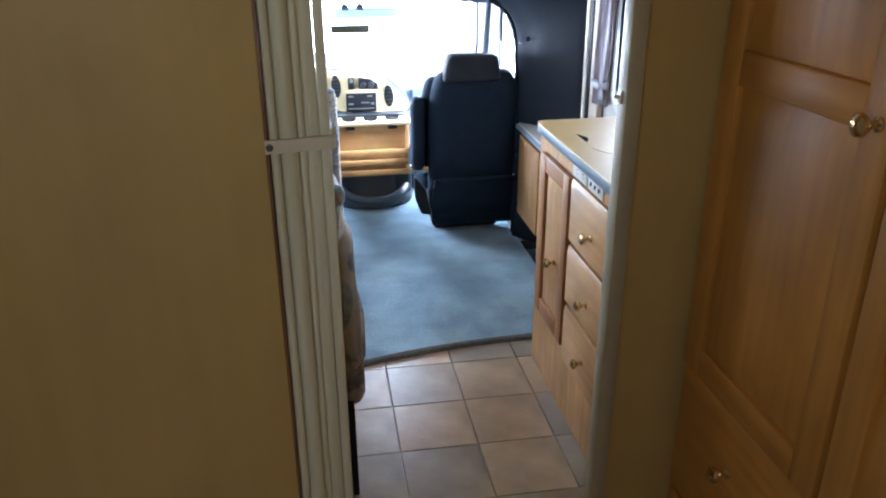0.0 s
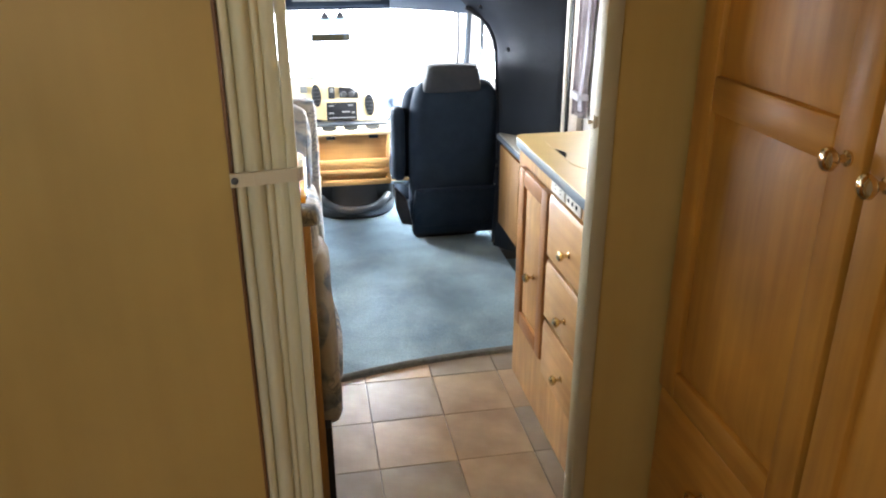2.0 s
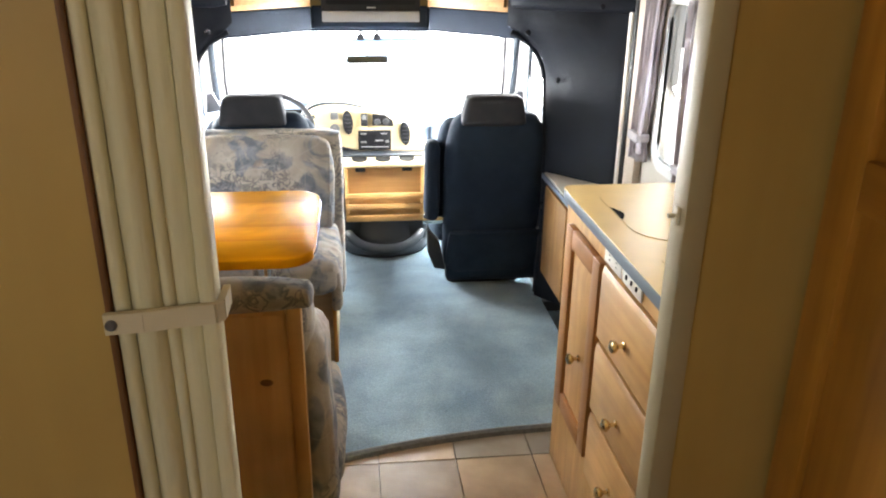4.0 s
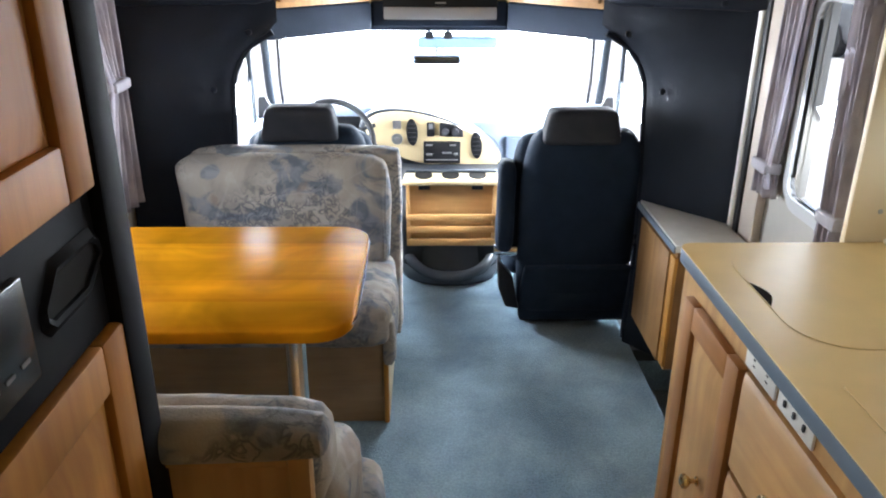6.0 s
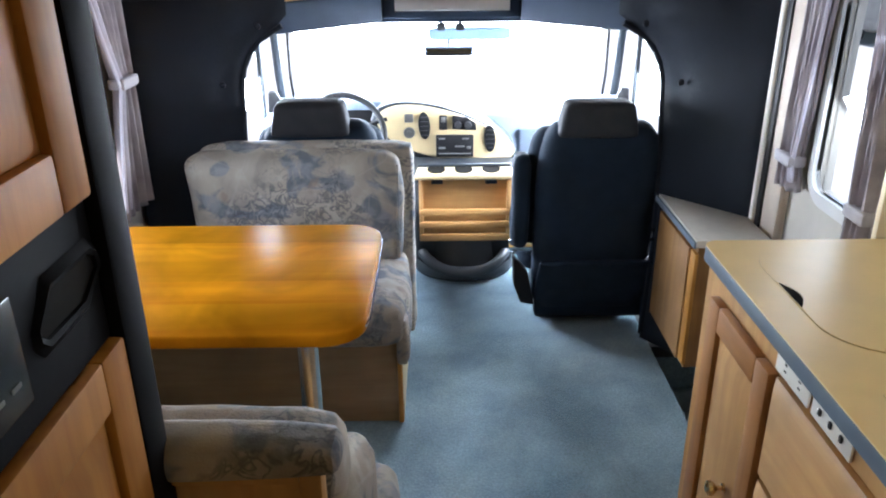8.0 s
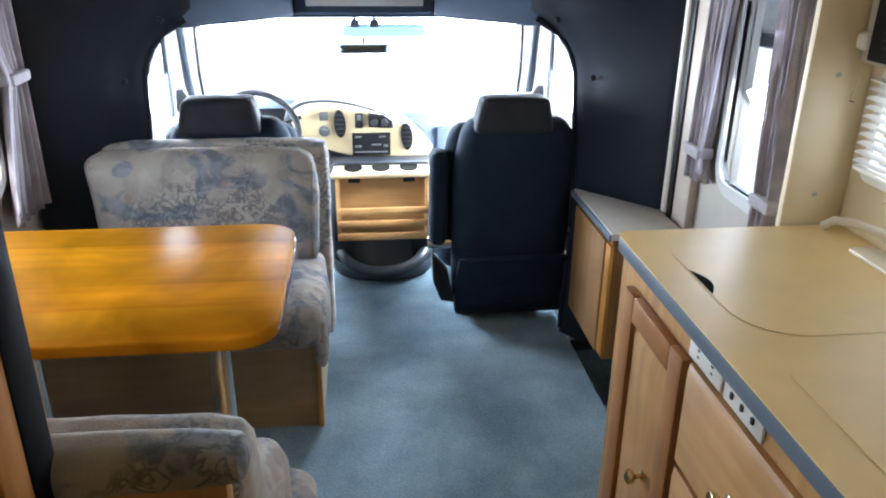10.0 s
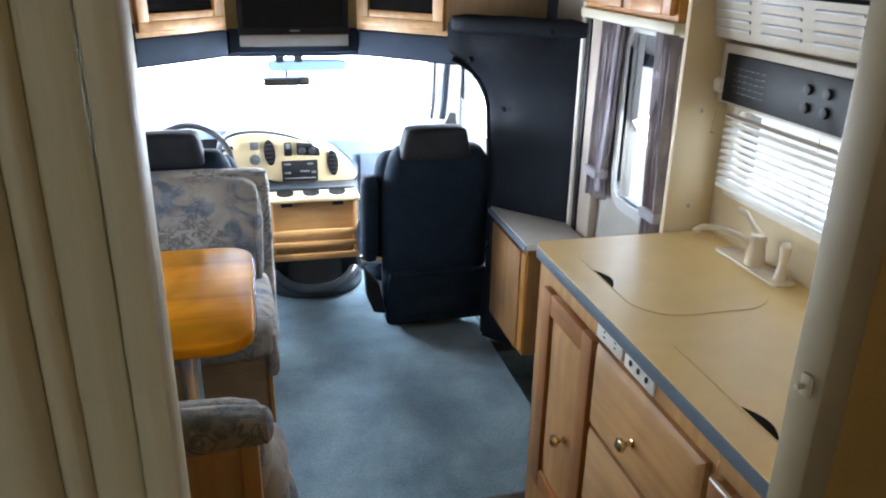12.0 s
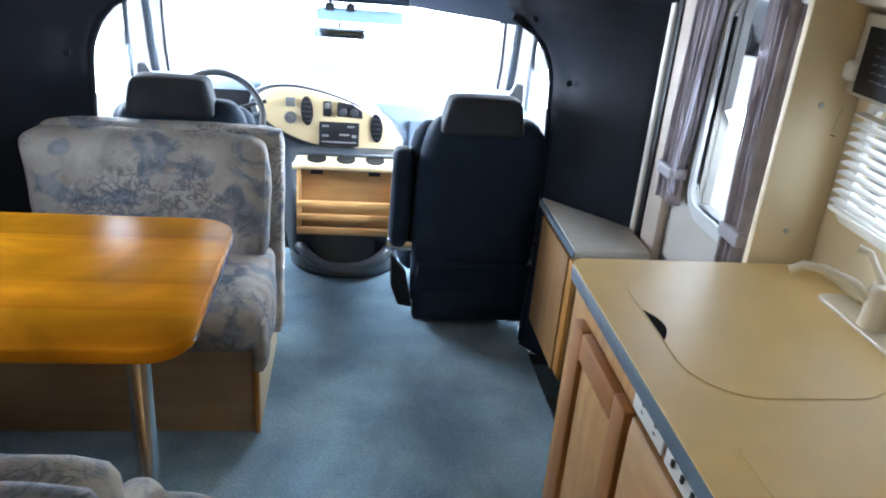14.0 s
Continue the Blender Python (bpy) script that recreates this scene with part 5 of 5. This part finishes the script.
tray = part("cup_tray", prism([(-0.035, 3.425, 0.492), (0.405, 3.425, 0.492), (0.392, 3.515, 0.507), (-0.02, 3.515, 0.507)], (0, 0, 0.022), 0.008, 3), BEZEL, con, "tan moulded cup tray")
part("back_lip", box(-0.02, 0.39, 3.51, 3.53, 0.495, 0.540, 0.008), DASH_DARK, con)
for cx in (0.062, 0.182, 0.302):
    part("cup_holder", lathe(((0.040, 0), (0.040, 0.006), (0.036, 0.007), (0.034, 0.0065)), 20, Matrix.Translation((cx, 3.486, 0.5205)) @ Matrix.Rotation(radians(9.5), 4, "X")), DARK, tray, "black cup holder")
for cx in (0.065, 0.30):
    part("hinge", box(cx - 0.025, cx + 0.025, 3.435, 3.476, 0.472, 0.489, 0.003), BLACK, con)

# ---- cab seats ----


def cab_seat(name, label):
    """A high-backed captain's chair, seen from behind, about the origin at the floor under its back."""
    s = thing(name, label, "car seat", "cab seats")

    def back_shape(p):
        k = max(0.0, min(1.0, (p.z - 0.10) / 0.74))
        p.x *= 1.0 - 0.10 * max(0, (k - 0.8) / 0.2) ** 1.5 + 0.02 * math.sin(k * 3)
        p.y -= 0.09 * k
        return p
    part("backrest", soft_box(-0.200, 0.230, -0.02, 0.12, 0.10, 0.868, 0.06, 16, 0.002, 0.006, back_shape), SEAT, s)
    part("front_bolster", soft_box(-0.235, 0.248, 0.06, 0.17, 0.30, 0.835, 0.05, 14, 0.002, 0.0, back_shape), SEAT, s)
    hr = part("headrest", soft_box(-0.145, 0.127, -0.13, -0.02, 0.825, 0.948, 0.02, 10, 0.001, 0.003, lambda p: Vector((p.x * (1.03 - 1.5 * max(0, p.z - 0.83)), p.y + 0.04 * (0.9 - p.z), p.z))), SEAT_LIGHT, s, "slate grey headrest")
    part("seat_cushion", soft_box(-0.25, 0.25, 0.08, 0.56, 0.22, 0.40, 0.06, 12, 0.003, 0.01), SEAT, s)
    pk = part("pocket", soft_box(-0.190, 0.238, -0.030, 0.01, 0.058, 0.335, 0.014, 12, 0.003, 0.004, lambda p: Vector((p.x, p.y + 0.055 * (0.2 - p.z) / 0.15, p.z))), SEAT, s, "gathered map pocket")
    part("pocket_hem", tube([(-0.188 + 0.424 * k / 16, -0.080 - 0.004 * math.sin(k * 1.1), 0.332 + 0.004 * math.cos(k * 1.7)) for k in range(17)], 0.006, 8), SEAT, pk)
    part("pedestal", box(-0.17, 0.175, 0.10, 0.42, 0.006, 0.24, 0.02), BLACK, s)
    part("skirt", box(-0.185, 0.245, 0.03, 0.12, 0.05, 0.14, 0.01), BLACK, s)
    arm = part("armrest", soft_box(-0.295, -0.228, -0.04, 0.06, 0.375, 0.745, 0.03, 10, 0.002, 0.0, lambda p: Vector((p.x, p.y - 0.06 * (p.z - 0.4), p.z))), SEAT, s, "raised armrest")
    part("arm_pivot", tube([(-0.30, 0.02, 0.37), (-0.21, 0.02, 0.37)], 0.022, 12), CHROME, s)
    part("recline_lever", prism([(-0.285, -0.02, 0.34), (-0.225, -0.02, 0.27), (-0.195, -0.02, 0.13), (-0.25, -0.02, 0.14), (-0.28, -0.02, 0.22)], (0, 0.05, 0), 0.008), BLACK, s, "black side cover")
    return s


ps = cab_seat("passenger_seat", "dark blue-black cloth passenger seat with raised armrest")
ps.matrix_basis = pose(0.638, 2.965, 0.0)
ds = copy_thing(ps, pose(-0.368, 3.015, 0.0))
ds.name = "driver_seat"
ds["label"] = "dark cloth driver seat behind the steering wheel"
belt = thing("seat_belt", "black seat belt with a pale buckle beside the passenger seat", "seat belt")
part("webbing", prism([(0.858, 2.93, 0.33), (0.862, 2.93, 0.33), (0.892, 2.93, 0.72), (0.888, 2.93, 0.72)], (0, 0.04, 0)), BLACK, belt)
part("buckle", box(0.852, 0.884, 2.925, 2.965, 0.295, 0.33, 0.004), LABELGREY, belt, "pale plastic buckle")
part("anchor", tube([(0.866, 2.95, 0.006), (0.866, 2.95, 0.29)], 0.005, 8), SEAT, belt)

# ---- dinette window ----
wl = tagged(new("window_3"), "dinette window with rounded grey frame", "", "", "structure")
for k, (g, d) in enumerate(((0.035, 0.012), (0.015, 0.024))):
    part("frame", ring_frame(round_rect(1.50 - g, 2.53 + g, 0.78 - g, 1.30 + g, 0.07 + g, 8), round_rect(1.515, 2.515, 0.795, 1.285, 0.06, 8), lambda u, z, dd: (XL + 0.001 + dd, u, z), d), GREYTRIM, wl)
part("pane", box(XL - 0.022, XL - 0.018, 1.50, 2.53, 0.781, 1.299), GLASS, wl).visible_shadow = False
curtain_panel("curtain", -0.90, 2.45, 2.71, 0.67, 1.42, 1.07, 0.42, 0.8, "grey and lilac curtain tied back by the dinette window", "dinette curtains", 1)
solid("curtain_rod", tube([(-0.90, 1.40, 1.42), (-0.90, 2.70, 1.42)], 0.006, 8), WHITE, "white curtain rod over the dinette window", "curtain rod")

# ---- outside ----
car = thing("parked_car", "dark parked vehicle seen through the entry window", "car")
part("body", soft_box(8.5, 10.4, 15.5, 19.9, -0.55, 0.35, 0.2, 8), DARKGREY, car)
part("cabin", soft_box(8.6, 10.3, 16.5, 19.1, 0.25, 0.95, 0.25, 8), BLACK_GLOSS, car)
for wx in (8.55, 10.35):
    for wy in (16.4, 19.0):
        part("wheel", lathe(((0.33, -0.1), (0.33, 0.1), (0.2, 0.11)), 20, Matrix.Translation((wx, wy, -0.47)) @ Matrix.Rotation(radians(90), 4, "Y")), BLACK, car)

# ---- vinyl tiles ----
floor_ob = bpy.data.objects["floor"]
tile_me = None
P = 0.2475
for i in range(-2, 3):
    for j in range(-14, 3):
        x0, y0 = 0.083 + i * P, 1.218 + j * P
        if y0 + P < YB + 0.2:
            continue
        if tile_me is None:
            t = part("tile", box(0.001, P - 0.001, 0.001, P - 0.001, -0.0115, 0.0, 0.0016, 1), TILE, floor_ob)
            tile_me = t.data
        else:
            t = new("tile", tile_me)
            t.parent = floor_ob
        t.location = (x0, y0, -0.0005)
